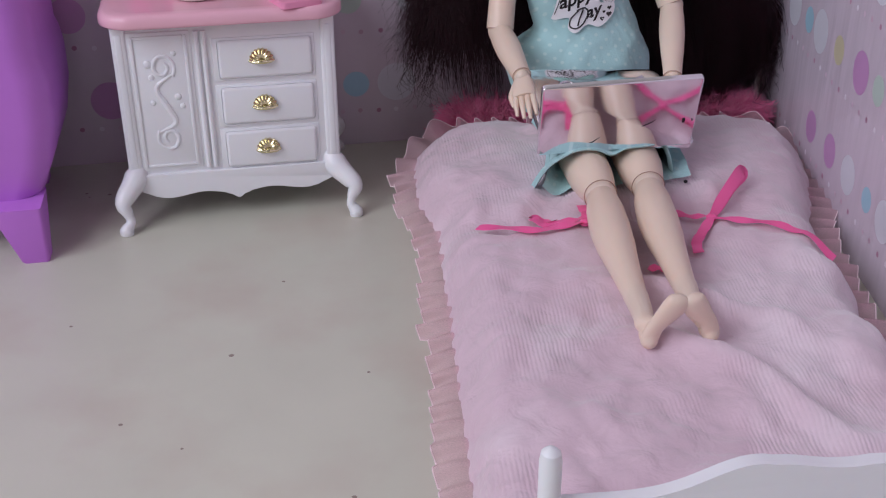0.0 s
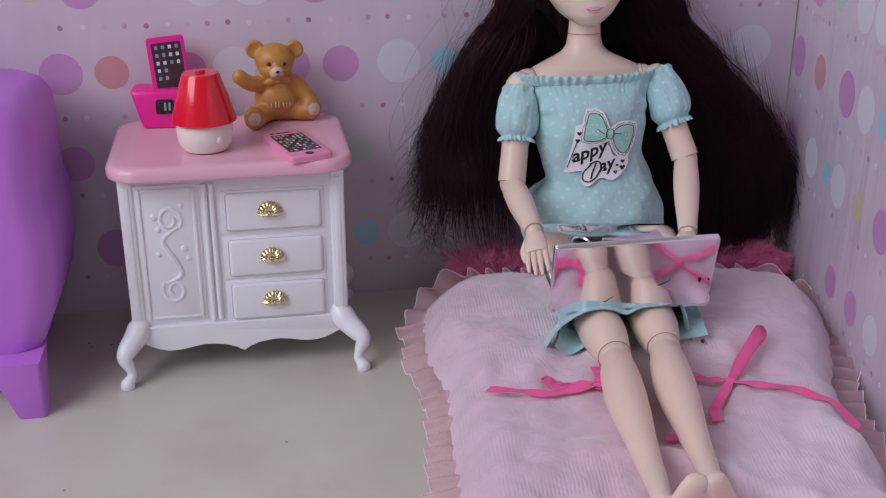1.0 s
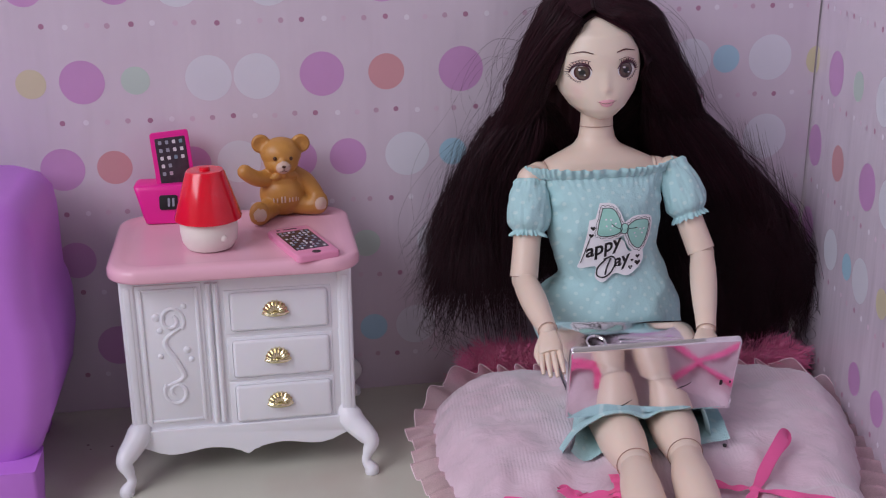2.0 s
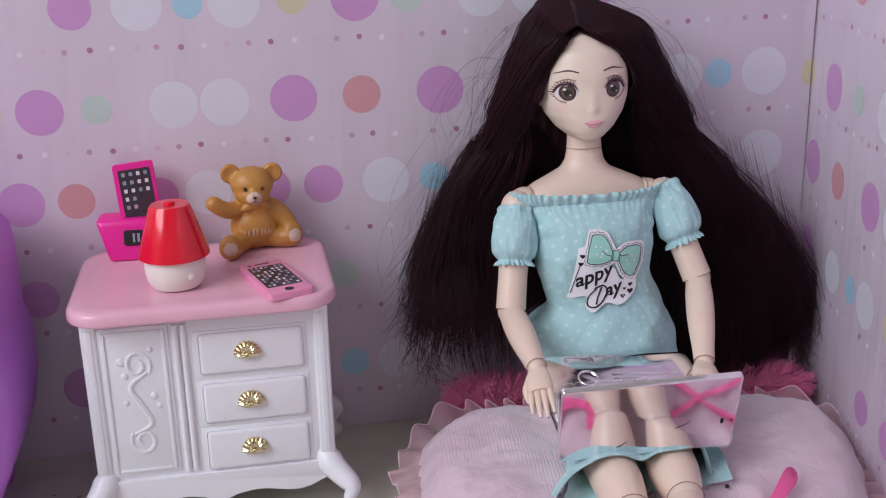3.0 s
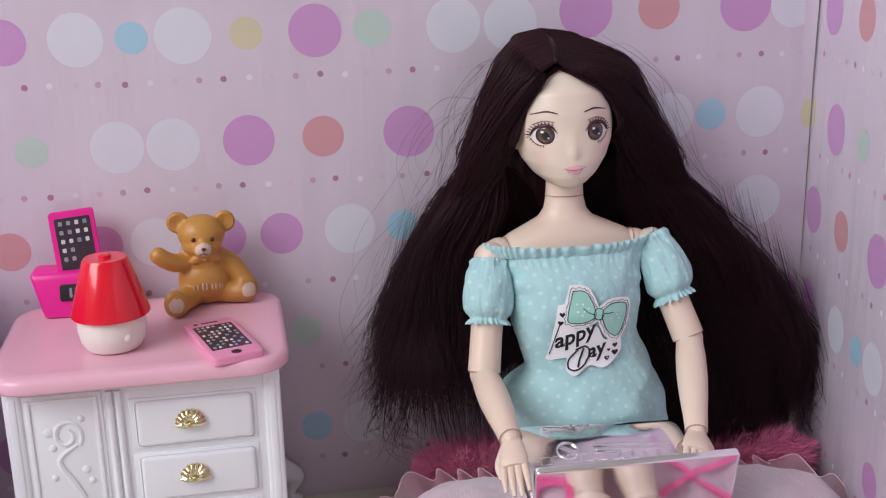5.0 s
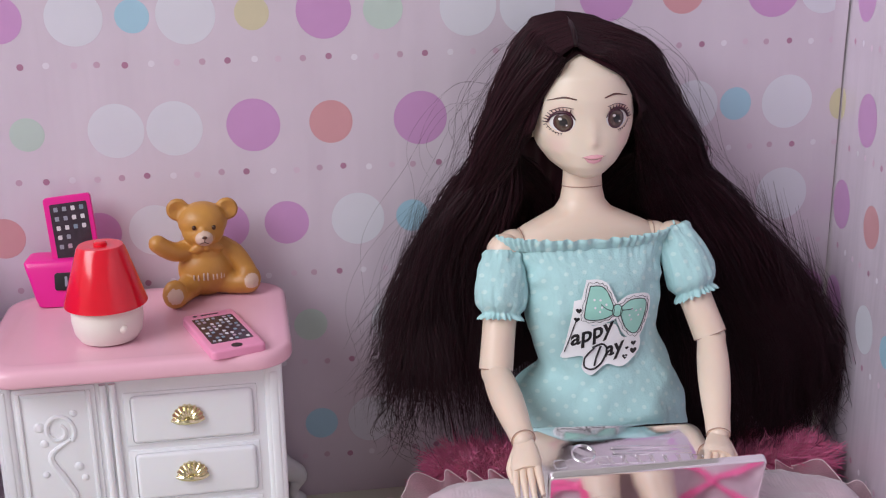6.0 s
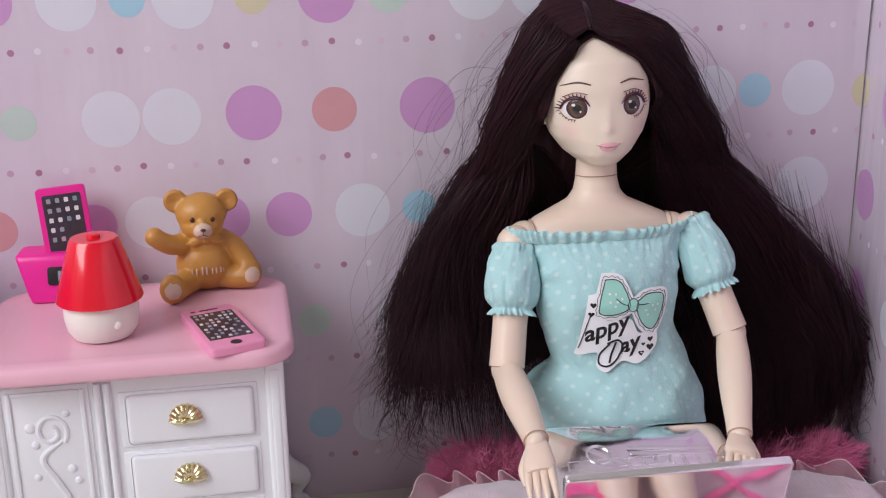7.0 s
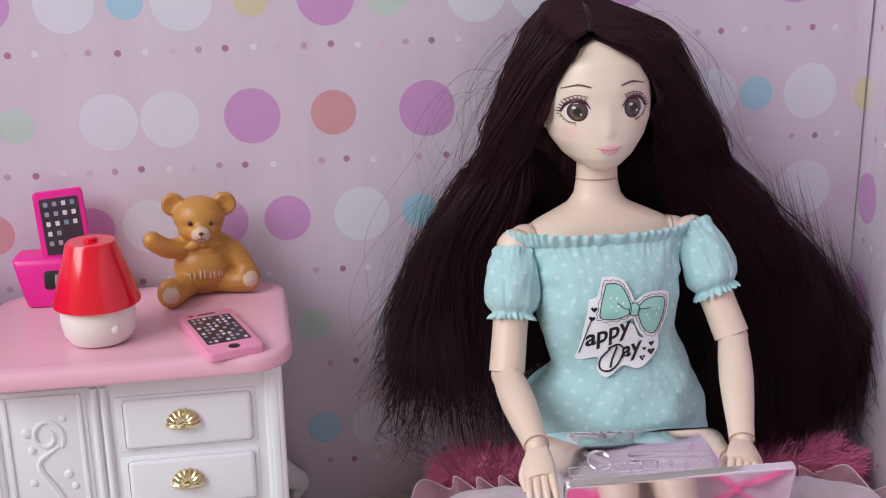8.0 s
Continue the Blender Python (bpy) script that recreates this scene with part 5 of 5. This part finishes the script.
    with index(bm, S_INK):
        text_mesh("appy", 0.78, T(-1.48, -1.25, 20), bm, 0.35, 0.018)
        text_mesh("ay", 0.76, T(-0.34, -1.68, 18), bm, 0.35, 0.018)
    # swash capital: one upright and a wide loop
    line([(-0.5, -1.25), (-0.62, -1.65), (-0.7, -1.95)], 0.036, 0.034)
    line([(-0.78, -1.3), (-0.45, -1.18), (-0.28, -1.4), (-0.42, -1.8), (-0.75, -2.06), (-1.02, -1.98), (-0.98, -1.65), (-0.7, -1.3)], 0.033, 0.034, 30)
    line([(-1.34, -0.25), (-1.48, -0.8), (-1.64, -1.5)], 0.018, 0.034)

    def heart(u, v, r):
        o = []
        for k in range(20):
            t = 2 * math.pi * k / 20
            o.append((u + r * 0.062 * 16 * math.sin(t) ** 3, v + r * 0.062 * (13 * math.cos(t) - 5 * math.cos(2 * t) - 2 * math.cos(3 * t) - math.cos(4 * t))))
        fill(o, 0.034, S_INK)
    for u, v, r in ((-1.28, 0.05, .1), (-1.33, -.26, .1), (0.42, -1.4, .07), (0.66, -1.25, .1), (0.66, -1.52, .13), (0.36, -1.7, .1)):
        heart(u, v, r)


def hair(bm):
    rng = random.Random(11)
    cx = 12.75

    def left_x(z):
        return float(np.interp(z, [2.5, 3.4, 5.0, 8.0, 10.45, 13.2, 16.3, 17.6, 18.1, 18.4], [9.4, 7.5, 6.0, 5.95, 7.45, 9.2, 10.2, 11.1, 11.6, 12.1]))

    def right_x(z):
        return float(np.interp(z, [1.5, 2.5, 5.2, 8.5, 11.9, 14.1, 17.0, 17.8, 18.2, 18.45], [22.2, 23.2, 23.95, 22.1, 18.9, 17.15, 15.7, 14.85, 14.2, 13.6]))
    C = Vector((cx, 48.0, 15.75))

    def half(side, z):
        return abs((left_x if side < 0 else right_x)(z) - cx)

    def strand(side, s, depth, r, n=21):
        """s: 0 at the face, 1 at the back of the head; depth: 0 outermost."""
        root = C + Vector((-0.42 + 0.3 * s + side * 0.02, -1.58 + 3.06 * s, 1.98 + 0.80 * math.sin(min(1, s * 1.7) * 1.57) - 0.05 * depth))
        k = 1 - 0.34 * depth
        pts = [root]
        lead = max(0.0, 1 - s / 0.25)
        crown = min(1, s * 2.5)
        pts.append(Vector((root.x + side * (0.62 + (0.4 if side < 0 else 0.75) * crown) * (1 - 0.1 * depth), root.y - 0.12 * lead + 0.1, root.z - 0.30 + 0.04 * crown - 0.08 * depth)))
        fuzz = rng.gauss(0.99, 0.045)
        for z, a0, nar in ((17.35, 26, .62), (16.4, 43, .8), (15.3, 54, .95), (14.0, 66, 1)):
            z += rng.uniform(-0.4, 0.4) if z < 17 else rng.uniform(-0.12, 0.06)
            phi = radians(a0 + (172 - a0) * s ** 1.1)
            w = half(side, z) * fuzz * (1 - lead * (1 - nar) * (side > 0)) * k * (math.sin(phi) ** 0.75 if phi < 1.57 else 0.3 + 0.7 * math.sin(phi))
            yy = C.y - math.cos(phi) * (2.3 if z < 17 else 2.15) * (1 - 0.15 * depth)
            pts.append(Vector((cx + side * w - (0.1 if z > 17 else 0), yy + 0.16 * lead * (17.6 - z), z + 0.25 * crown * (z > 17) - 0.15 * depth)))
        low = rng.uniform(4.8, 6.9) if side < 0 else rng.uniform(1.6, 3.4)
        if rng.random() < 0.22:
            low += rng.uniform(0.5, 3.2)
        spread = rng.uniform(0.7, 1.0) if s < 0.25 else 1 - 0.92 * rng.random() ** (0.75 if s > 0.6 else 1.4)
        spread *= (1 - 0.1 * depth) * rng.gauss(1, 0.045)
        low += (2.3 if side < 0 else 1.0) * max(0, spread - 0.55) ** 1.5 + 0.9 * noise1(spread * 8, side * 3.3, 1)
        spread += 0.011 * math.sin(spread * 58 + side) + 0.006 * math.sin(spread * 131)
        edge = left_x if side < 0 else right_x
        y_low = (46.9 if side < 0 else 46.5 + 1.9 * spread ** 3) + (3.0 if side < 0 else 1.7) * max(s, rng.random()) * rng.random()
        wob = rng.gauss(0, 0.15)
        base = cx + side * 0.1
        for z in (12.0, 9.5, 7.0, 4.8):
            z += rng.uniform(-0.8, 0.8)
            if z > low + 1:
                f = (12.0 - z) / 8
                pts.append(Vector((base + (edge(z) - base) * spread + wob * f * 2 + rng.gauss(0, 0.12), 48.9 + 0.8 * s + (y_low - 48.9 - 0.8 * s) * f - (0.2 if side > 0 else 0.5) * spread * min(1, max(0, (11.5 - z) / 5)) + rng.gauss(0, .08), z)))
        pts.append(Vector((base + (edge(low) - base) * spread + wob * 2.4 + rng.gauss(0, 0.4), y_low - (0.1 if side > 0 else 0.4) * spread, low)))
        cs = spline(pts, n)
        # neighbouring strands wave together; ends stray
        for i in range(4, n + 1):
            p = cs[i]
            g = min(1, max(0, (15 - p.z) / 8))
            p.x += g * (0.55 * noise1(p.x * 0.8, p.y * 0.8, p.z * 0.36) + 0.24 * noise1(p.x * 2.2, p.z * 0.9, p.y * 2 + 9))
            p.y += g * (0.4 * noise1(p.x * 0.9 + 20, p.y * 0.7, p.z * 0.35) + 0.1 * noise1(p.x * 3, p.z, 5))
        stray = rng.gauss(0, 0.42)
        for i in range(n - 5, n + 1):
            cs[i].x += stray * ((i - n + 5) / 5) ** 2
        tube(bm, cs, lerp_list([r * q for q in (0.6, 1, 1, 1, 1, 0.9, 0.6, 0.1)], n), 3, caps=False)
    with index(bm, S_HAIR):
        cap = ball(bm, C + Vector((0, 0.25, -0.05)), (1.85, 1.9, 2.3), u=32, v=24)
        for v in cap:
            d = v.co - C
            if d.y < -0.2:
                v.co.y = C.y - 0.2 + (d.y + 0.2) * 0.15
            if d.z < -1:
                v.co.z = C.z - 1 + (d.z + 1) * 0.5
        tube(bm, spline([C + Vector((-0.42, -1.66, 1.95)), C + Vector((-0.36, -1.1, 2.4)), C + Vector((-0.28, -0.2, 2.6)), C + Vector((-0.15, 1.2, 2.45))], 14), 0.08, 8)
        with_part = [HEAD_M @ Vector((-0.3 + 0.08 * k, face_point(0, 2.22).y - 0.02 + 0.22 * k, 2.22 + 0.09 * k)) for k in range(5)]
        tube(bm, with_part, [0.06, 0.16, 0.26, 0.32, 0.32], 10, 0.5, (1, 0, 0))
        # the mass of hair behind neck and shoulders
        for lay in (49.3, 50.0):
            rows = []
            for j in range(25):
                z = 16.2 - 10.6 * j / 24
                l, r = left_x(z) + 0.5, right_x(z) - 0.5
                rows.append([Vector((l + (r - l) * i / 40, lay - 0.9 * (2 * i / 40 - 1) ** 2 * min(1, j / 12) + 0.06 * math.sin(i * 2.1 + lay), z + 0.25 * math.sin(i * 1.7) * (j == 24))) for i in range(41)])
            sheet(bm, rows)
        for k in range(11500):
            strand(-1 if k % 5 < 2 else 1, rng.random() ** 0.85, rng.random(), rng.uniform(0.008, 0.020))
        # locks that frame the face, falling from the parting
        ways = {-1: ((-0.33, 2.10), (-0.92, 1.70), (-1.36, 1.03), (-1.58, 0.45), (-1.82, -0.3), (-2.05, -1.1)),
                1: ((-0.27, 2.10), (0.58, 1.64), (1.24, 1.18), (1.62, 0.62), (1.8, 0.0), (2.0, -1.0))}
        for k in range(3400):
            side = -1 if k % 2 else 1
            lay = rng.random()
            pts = []
            for n, (x, z) in enumerate(ways[side]):
                g = lay * min(1, 0.25 + n * 0.3)
                x2, z2 = x + side * 0.55 * g, z + (0.34 if n == 0 else 0.36 if n == 1 else 0.32) * lay * (1 - 0.1 * n)
                fy = face_point(max(-1.6, min(1.6, x)), min(z, 2.3)).y
                pts.append(HEAD_M @ Vector((x2 + rng.gauss(0, 0.03), min(fy - 0.14, -0.1 - 0.35 * (n < 4)) + 0.75 * lay - 0.1 * rng.random() + (0.3 * (n - 4) if n > 4 else 0), z2)))
            edge = left_x if side < 0 else right_x
            sp = rng.uniform(0.45, 0.95)
            low = rng.uniform(3.0, 7.5)
            for z in (12.3, 9.5, low):
                pts.append(Vector((cx + (edge(z) - cx) * sp + rng.gauss(0, 0.12), 48.5 - 0.05 * (12.3 - z) * (side > 0) + rng.gauss(0, .15), z)))
            tube(bm, spline(pts, 28), lerp_list([0.011, 0.017, 0.017, 0.016, 0.013, 0.004], 28), 3, caps=False)
        for k in range(1700):
            strand(-1 if k % 2 else 1, rng.uniform(0, 0.25), rng.random(), rng.uniform(0.008, 0.018))
        # wisps at the ends
        for k in range(700):
            side = -1 if k % 3 else 1
            edge = left_x if side < 0 else right_x
            z0 = rng.uniform(4.6 if side < 0 else 2.8, 9.5)
            x0 = edge(z0) - side * rng.uniform(0.1, 1.2)
            y = rng.uniform(47.0, 49.6)
            d = rng.uniform(0.8, 2.2)
            tube(bm, spline([(x0 - side * 0.9, y + 0.3, z0 + 3.2), (x0, y, z0), (x0 + side * rng.uniform(-0.3, 0.7), y + rng.gauss(0, .2), z0 - d * 0.6), (x0 + side * rng.uniform(-0.9, 1.1), y - 0.1, z0 - d * rng.uniform(0.7, 1.2))], 12), lerp_list([0.003, 0.009, 0.008, 0.002], 12), 3, caps=False)
        # loose single hairs
        for k in range(64):
            side = -1 if k % 4 else 1
            edge = left_x if side < 0 else right_x
            z0 = rng.uniform(11.5, 18.0) if k % 3 else rng.uniform(16.5, 18.2)
            x0 = edge(z0) - side * 0.4
            out = rng.uniform(0.2, 0.9) * rng.choice((0.6, 1, 1, 2.4 if side < 0 else 1.3))
            y, drop = rng.uniform(47.5, 49.3), rng.uniform(2.5, 7)
            zl = max(5, z0 - drop)
            w1, w2 = rng.gauss(0, 0.22), rng.gauss(0, 0.4)
            tube(bm, spline([(x0, y, z0 + 0.3), (x0 + side * out * 0.8, y, z0 + 0.2 + 0.1 * out), (edge(z0 - drop * 0.3) + side * out + w1, y - 0.1, z0 - drop * 0.25),
                             (edge(z0 - drop * 0.6) + side * out * 0.8 + w2, y, z0 - drop * 0.6), (edge(zl) + side * out * rng.uniform(-0.5, 0.9) - w2, y, zl)], 24), rng.uniform(0.003, 0.005), 3, caps=False)


def doll():
    bm = bmesh.new()
    head(bm)
    with index(bm, S_SKIN):
        rings = ((14.3, .68, .66, 47.8), (13.3, .66, .64, 47.78), (12.7, .69, .64, 47.75), (12.3, .78, .68, 47.7), (12.02, 1.0, .74, 47.62), (11.78, 1.55, .82, 47.52),
                 (11.5, 2.2, .9, 47.42), (11.2, 2.62, .95, 47.35), (10.8, 2.75, 1.0, 47.3), (10.3, 2.5, 1.0, 47.2))
        zs, fine = [q[0] for q in rings][::-1], []
        for k in range(41):
            z = 14.3 - 4.0 * k / 40
            rx, ry, y = [float(np.interp(z, zs, [q[i] for q in rings][::-1])) for i in (1, 2, 3)]
            fine.append([Vector((13.06 + rx * math.cos(2 * math.pi * a / 36), y + ry * math.sin(2 * math.pi * a / 36), z)) for a in range(36)])
        sheet(bm, fine, True)
        for x in (10.55, 15.55):
            ball(bm, (x, 47.3, 10.85), (0.62, 0.62, 0.6))
    seam(bm, (13.06, 47.77, 12.78), (0, 0.1, 1), 0.69)
    for x in (11.15, 15.05):
        seam(bm, (x - 0.25 if x < 13 else x + 0.25, 47.33, 10.85), (1, 0, 0.25 if x < 13 else -0.25), 0.64)
    # arms
    for s, sh, el, wr, way in ((-1, (10.15, 46.95, 10.8), (9.55, 45.6, 7.0), (9.6, 41.9, 6.3), (-0.12, -0.86, -0.42)),
                               (1, (16.1, 46.95, 10.9), (17.1, 45.5, 7.7), (16.05, 42.1, 5.75), (-0.35, -0.9, -0.15))):
        sh, el, wr = Vector(sh), Vector(el), Vector(wr)
        u1, u2 = (sh - el).normalized(), (wr - el).normalized()
        with index(bm, S_SKIN):
            # each part ends in an open rim, with the next one's ball set into it
            ball(bm, sh, 0.62, u=20, v=12)
            tube(bm, spline([sh, sh.lerp(el, 0.5), el + u1 * 0.1], 20), lerp_list([0.62, 0.59, 0.56, 0.575], 20), 24)
            ball(bm, el, 0.5, u=20, v=14)
            tube(bm, spline([el + u2 * 0.1, el.lerp(wr, 0.35), el.lerp(wr, 0.7), wr], 24), lerp_list([0.47, 0.53, 0.54, 0.49, 0.42, 0.38], 24), 24)
            ball(bm, wr, 0.31, u=16, v=12)
        seam(bm, el + u1 * 0.1, u1, 0.57)
        seam(bm, wr, u2, 0.375)
        hand_of(bm, wr, way, (0.25 * -s, -0.1, -1), s)
    # legs
    for hip, knee, ank, heel, toe in (((11.9, 45.5, 3.6), (11.3, 36.3, 3.45), (9.98, 27.9, 3.4), (9.88, 27.1, 3.12), (10.6, 26.9, 4.7)),
                                      ((14.6, 45.5, 3.6), (13.24, 36.6, 3.48), (11.68, 28.2, 3.42), (11.8, 27.05, 3.15), (11.05, 26.9, 4.68))):
        hip, knee, ank, heel, toe = Vector(hip), Vector(knee), Vector(ank), Vector(heel), Vector(toe)
        limb(bm, [hip, hip.lerp(knee, 0.4), hip.lerp(knee, 0.8), knee], [1.0, 0.92, 0.86, 0.58], S_SKIN)
        limb(bm, [knee, knee.lerp(ank, 0.3) + Vector((-0.1, 0, 0)), knee.lerp(ank, 0.62) + Vector((-0.07, 0, 0)), ank], [0.52, 0.68, 0.72, 0.66, 0.52, 0.40, 0.31], S_SKIN)
        with index(bm, S_SKIN):
            ball(bm, knee, 0.57)
        # foot with its sole towards the foot of the bed, toes up and in
        sd = (toe - heel).normalized()
        across = Vector((0, 1, 0)).cross(sd).normalized()
        inner = 1 if hip.x < 13 else -1
        fm = bmesh.new()
        turn = across * (0.10 * inner)
        sole = spline([heel - sd * 0.05, heel + sd * 0.45 - turn * 0.8, heel + sd * 1.0, toe - sd * 0.2 + turn, toe + sd * 0.06 + turn], 24)
        width = [0.27, 0.29, 0.28, 0.28, 0.29, 0.32, 0.36, 0.385, 0.39, 0.36, 0.29, 0.10]
        tube(fm, sole, lerp_list(width, 24), 20, 0.62, across)
        ball(fm, heel, (0.27, 0.27, 0.27), u=18, v=12)
        ball(fm, heel + sd * 0.06 + Vector((0, 0.2, 0.02)), (0.28, 0.32, 0.30), u=18, v=12)
        tube(fm, spline([knee.lerp(ank, 0.85), ank, (ank + heel) / 2 + Vector((0, 0.14, 0.12)), heel + sd * 0.45 + Vector((0, 0.15, 0))], 10), lerp_list([0.38, 0.32, 0.33, 0.28], 10), 16)
        fm = moulded(fm, 0.035, 3)
        with index(bm, S_SKIN):
            spot = {v: bm.verts.new(v.co) for v in fm.verts}
            for q in fm.faces:
                bm.faces.new([spot[v] for v in q.verts])
        fm.free()
        seam(bm, knee + (hip - knee).normalized() * 0.12, hip - knee, 0.62)
    dress(bm)
    sticker(bm)
    hair(bm)
    whole("doll", bm, DOLL_MATS, (13, 46, 2.6), "dark-haired fashion doll in turquoise spotted dress sitting on the bed", "doll", smooth=60)


doll()

# ---- laptop on the doll's lap ----


def laptop():
    hinge = Vector((12.2, 38.55, 4.45))
    t = thing("toy_laptop", hinge, "chrome-plated open toy laptop resting on the doll's lap", "laptop")
    yaw = Matrix.Rotation(radians(-5), 4, "Z") @ Matrix.Rotation(radians(-2), 4, "Y")
    bm_base = Matrix.Translation(hinge) @ Matrix.Rotation(radians(3), 4, "Z") @ Matrix.Rotation(radians(4), 4, "Y") @ Matrix.Rotation(radians(19), 4, "X")
    lidm = Matrix.Translation(hinge + Vector((0.2, -0.04, 0.0))) @ yaw @ Matrix.Rotation(radians(21), 4, "X")

    def base(u, v, w):
        return bm_base @ Vector((u, v, w))

    def lid_at(u, v, w):
        return lidm @ Vector((u, -w, v))
    bm = bmesh.new()

    def deck(u, v, w):
        """The thin plated deck, slightly bowed and dimpled."""
        return base(u, v, w - 0.021 * (u - 0.2) ** 2 - 0.008 * (v - 2.3) ** 2 + 0.02 * noise1(u * 0.9, v * 0.9, 2) + 0.03 * noise1(u * 0.5, v * 0.6, 7))
    ring = round_rect(-2.45, 3.75, 0.05, 4.7, 0.35, 8)
    mid = (0.6, 2.37)
    rows = [[deck(u, v, 0.0) for u, v in ring]]
    for f, w in ((1.0, 0.22), (0.985, 0.28)) + tuple((0.96 - 0.0685 * q, 0.3) for q in range(15)):
        rows.append([deck(mid[0] + (u - mid[0]) * f, mid[1] + (v - mid[1]) * f, w) for u, v in ring])
    sheet(bm, rows, True)
    b = part("base", bm, CHROME, t, smooth=50)
    for j in range(3):
        for i in range(11):
            bm = bmesh.new()
            u, v = -1.75 + i * 0.46, 2.8 - j * 0.44
            tube(bm, [deck(p, q, 0.3) for p, q in round_rect(u, u + 0.38, v, v + 0.32, 0.05, 2) + [(u + 0.38, v + 0.27)]], 0.02, 6, caps=False)
            part("key", bm, DULLCHROME, b)
    for k in range(2):
        bm = bmesh.new()
        prism(bm, round_rect(0.22, 2.9, 3.18 + 0.22 * k, 3.3 + 0.22 * k, 0.05, 2), 0.05, lambda a, c, w: deck(a, c, w + 0.29), 0.02)
        part("bar", bm, DULLCHROME, b)
    bm = bmesh.new()
    for r in (0.36,):
        tube(bm, [deck(-0.72 + r * math.cos(2 * math.pi * k / 28), 3.3 + r * math.sin(2 * math.pi * k / 28), 0.31) for k in range(29)], 0.035, 6, caps=False)
    part("dial_ring", bm, DULLCHROME, b)
    bm = bmesh.new()
    prism(bm, round_rect(-2.98, 2.98, 0.0, 3.36, 0.15, 4), 0.22, lid_at, 0.06)
    l = part("lid", bm, CHROME, t, "mirror-bright chrome lid")
    bm = bmesh.new()
    prism(bm, round_rect(2.45, 2.55, 1.2, 1.42, 0.03, 2), 0.02, lambda u, v, w: lid_at(u, v, w + 0.22))
    prism(bm, round_rect(2.8, 2.85, 1.26, 1.36, 0.02, 2), 0.02, lambda u, v, w: lid_at(u, v, w + 0.22))
    part("badge", bm, BLACK, l, "small worn black mark")
    for pts in (((-1.02, 0.5), (-0.9, 0.52), (-0.78, 0.62), (-0.64, 0.74)), ((0.92, 1.14), (1.08, 1.22), (1.25, 1.3), (1.42, 1.45))):
        bm = bmesh.new()
        tube(bm, spline([lid_at(u, v, 0.222) for u, v in pts], 10), lerp_list([0.008, 0.03, 0.02, 0.008], 10), 6, 0.3, lidm.to_3x3() @ Vector((0, 0, 1)))
        part("scratch", bm, BLACK, l, "dark scratch in the plating")


laptop()


def blush():
    """Soft pink tint on the cheeks and round the eyes of the doll's face."""
    nt = HEADSKIN.node_tree
    bs = nt.nodes["Principled BSDF"]
    out = bs.inputs["Base Color"].links[0].from_socket
    tc = nt.nodes.new("ShaderNodeTexCoord")
    spots = [(s * x, z, r, a) for s in (-1, 1) for x, z, r, a in ((1.12, -0.75, 0.62, 0.28), (1.0, 0.14, 0.62, 0.5))] + [(0.0, -0.75, 0.26, 0.18)]
    for x, z, r, amount in spots:
        p = (HEAD_M @ face_point(x, z) - Vector((13, 46, 2.6))) * U
        d = nt.nodes.new("ShaderNodeVectorMath")
        d.operation = "DISTANCE"
        d.inputs[1].default_value = p
        nt.links.new(tc.outputs["Object"], d.inputs[0])
        m = nt.nodes.new("ShaderNodeMapRange")
        m.interpolation_type = "SMOOTHSTEP"
        m.inputs["From Min"].default_value, m.inputs["From Max"].default_value = 0.0, r * U
        m.inputs["To Min"].default_value, m.inputs["To Max"].default_value = amount, 0.0
        nt.links.new(d.outputs["Value"], m.inputs["Value"])
        mx = nt.nodes.new("ShaderNodeMix")
        mx.data_type = "RGBA"
        mx.inputs["B"].default_value = (0.80, 0.42, 0.44, 1)
        nt.links.new(out, mx.inputs["A"])
        nt.links.new(m.outputs["Result"], mx.inputs["Factor"])
        out = mx.outputs["Result"]
    nt.links.new(out, bs.inputs["Base Color"])


blush()
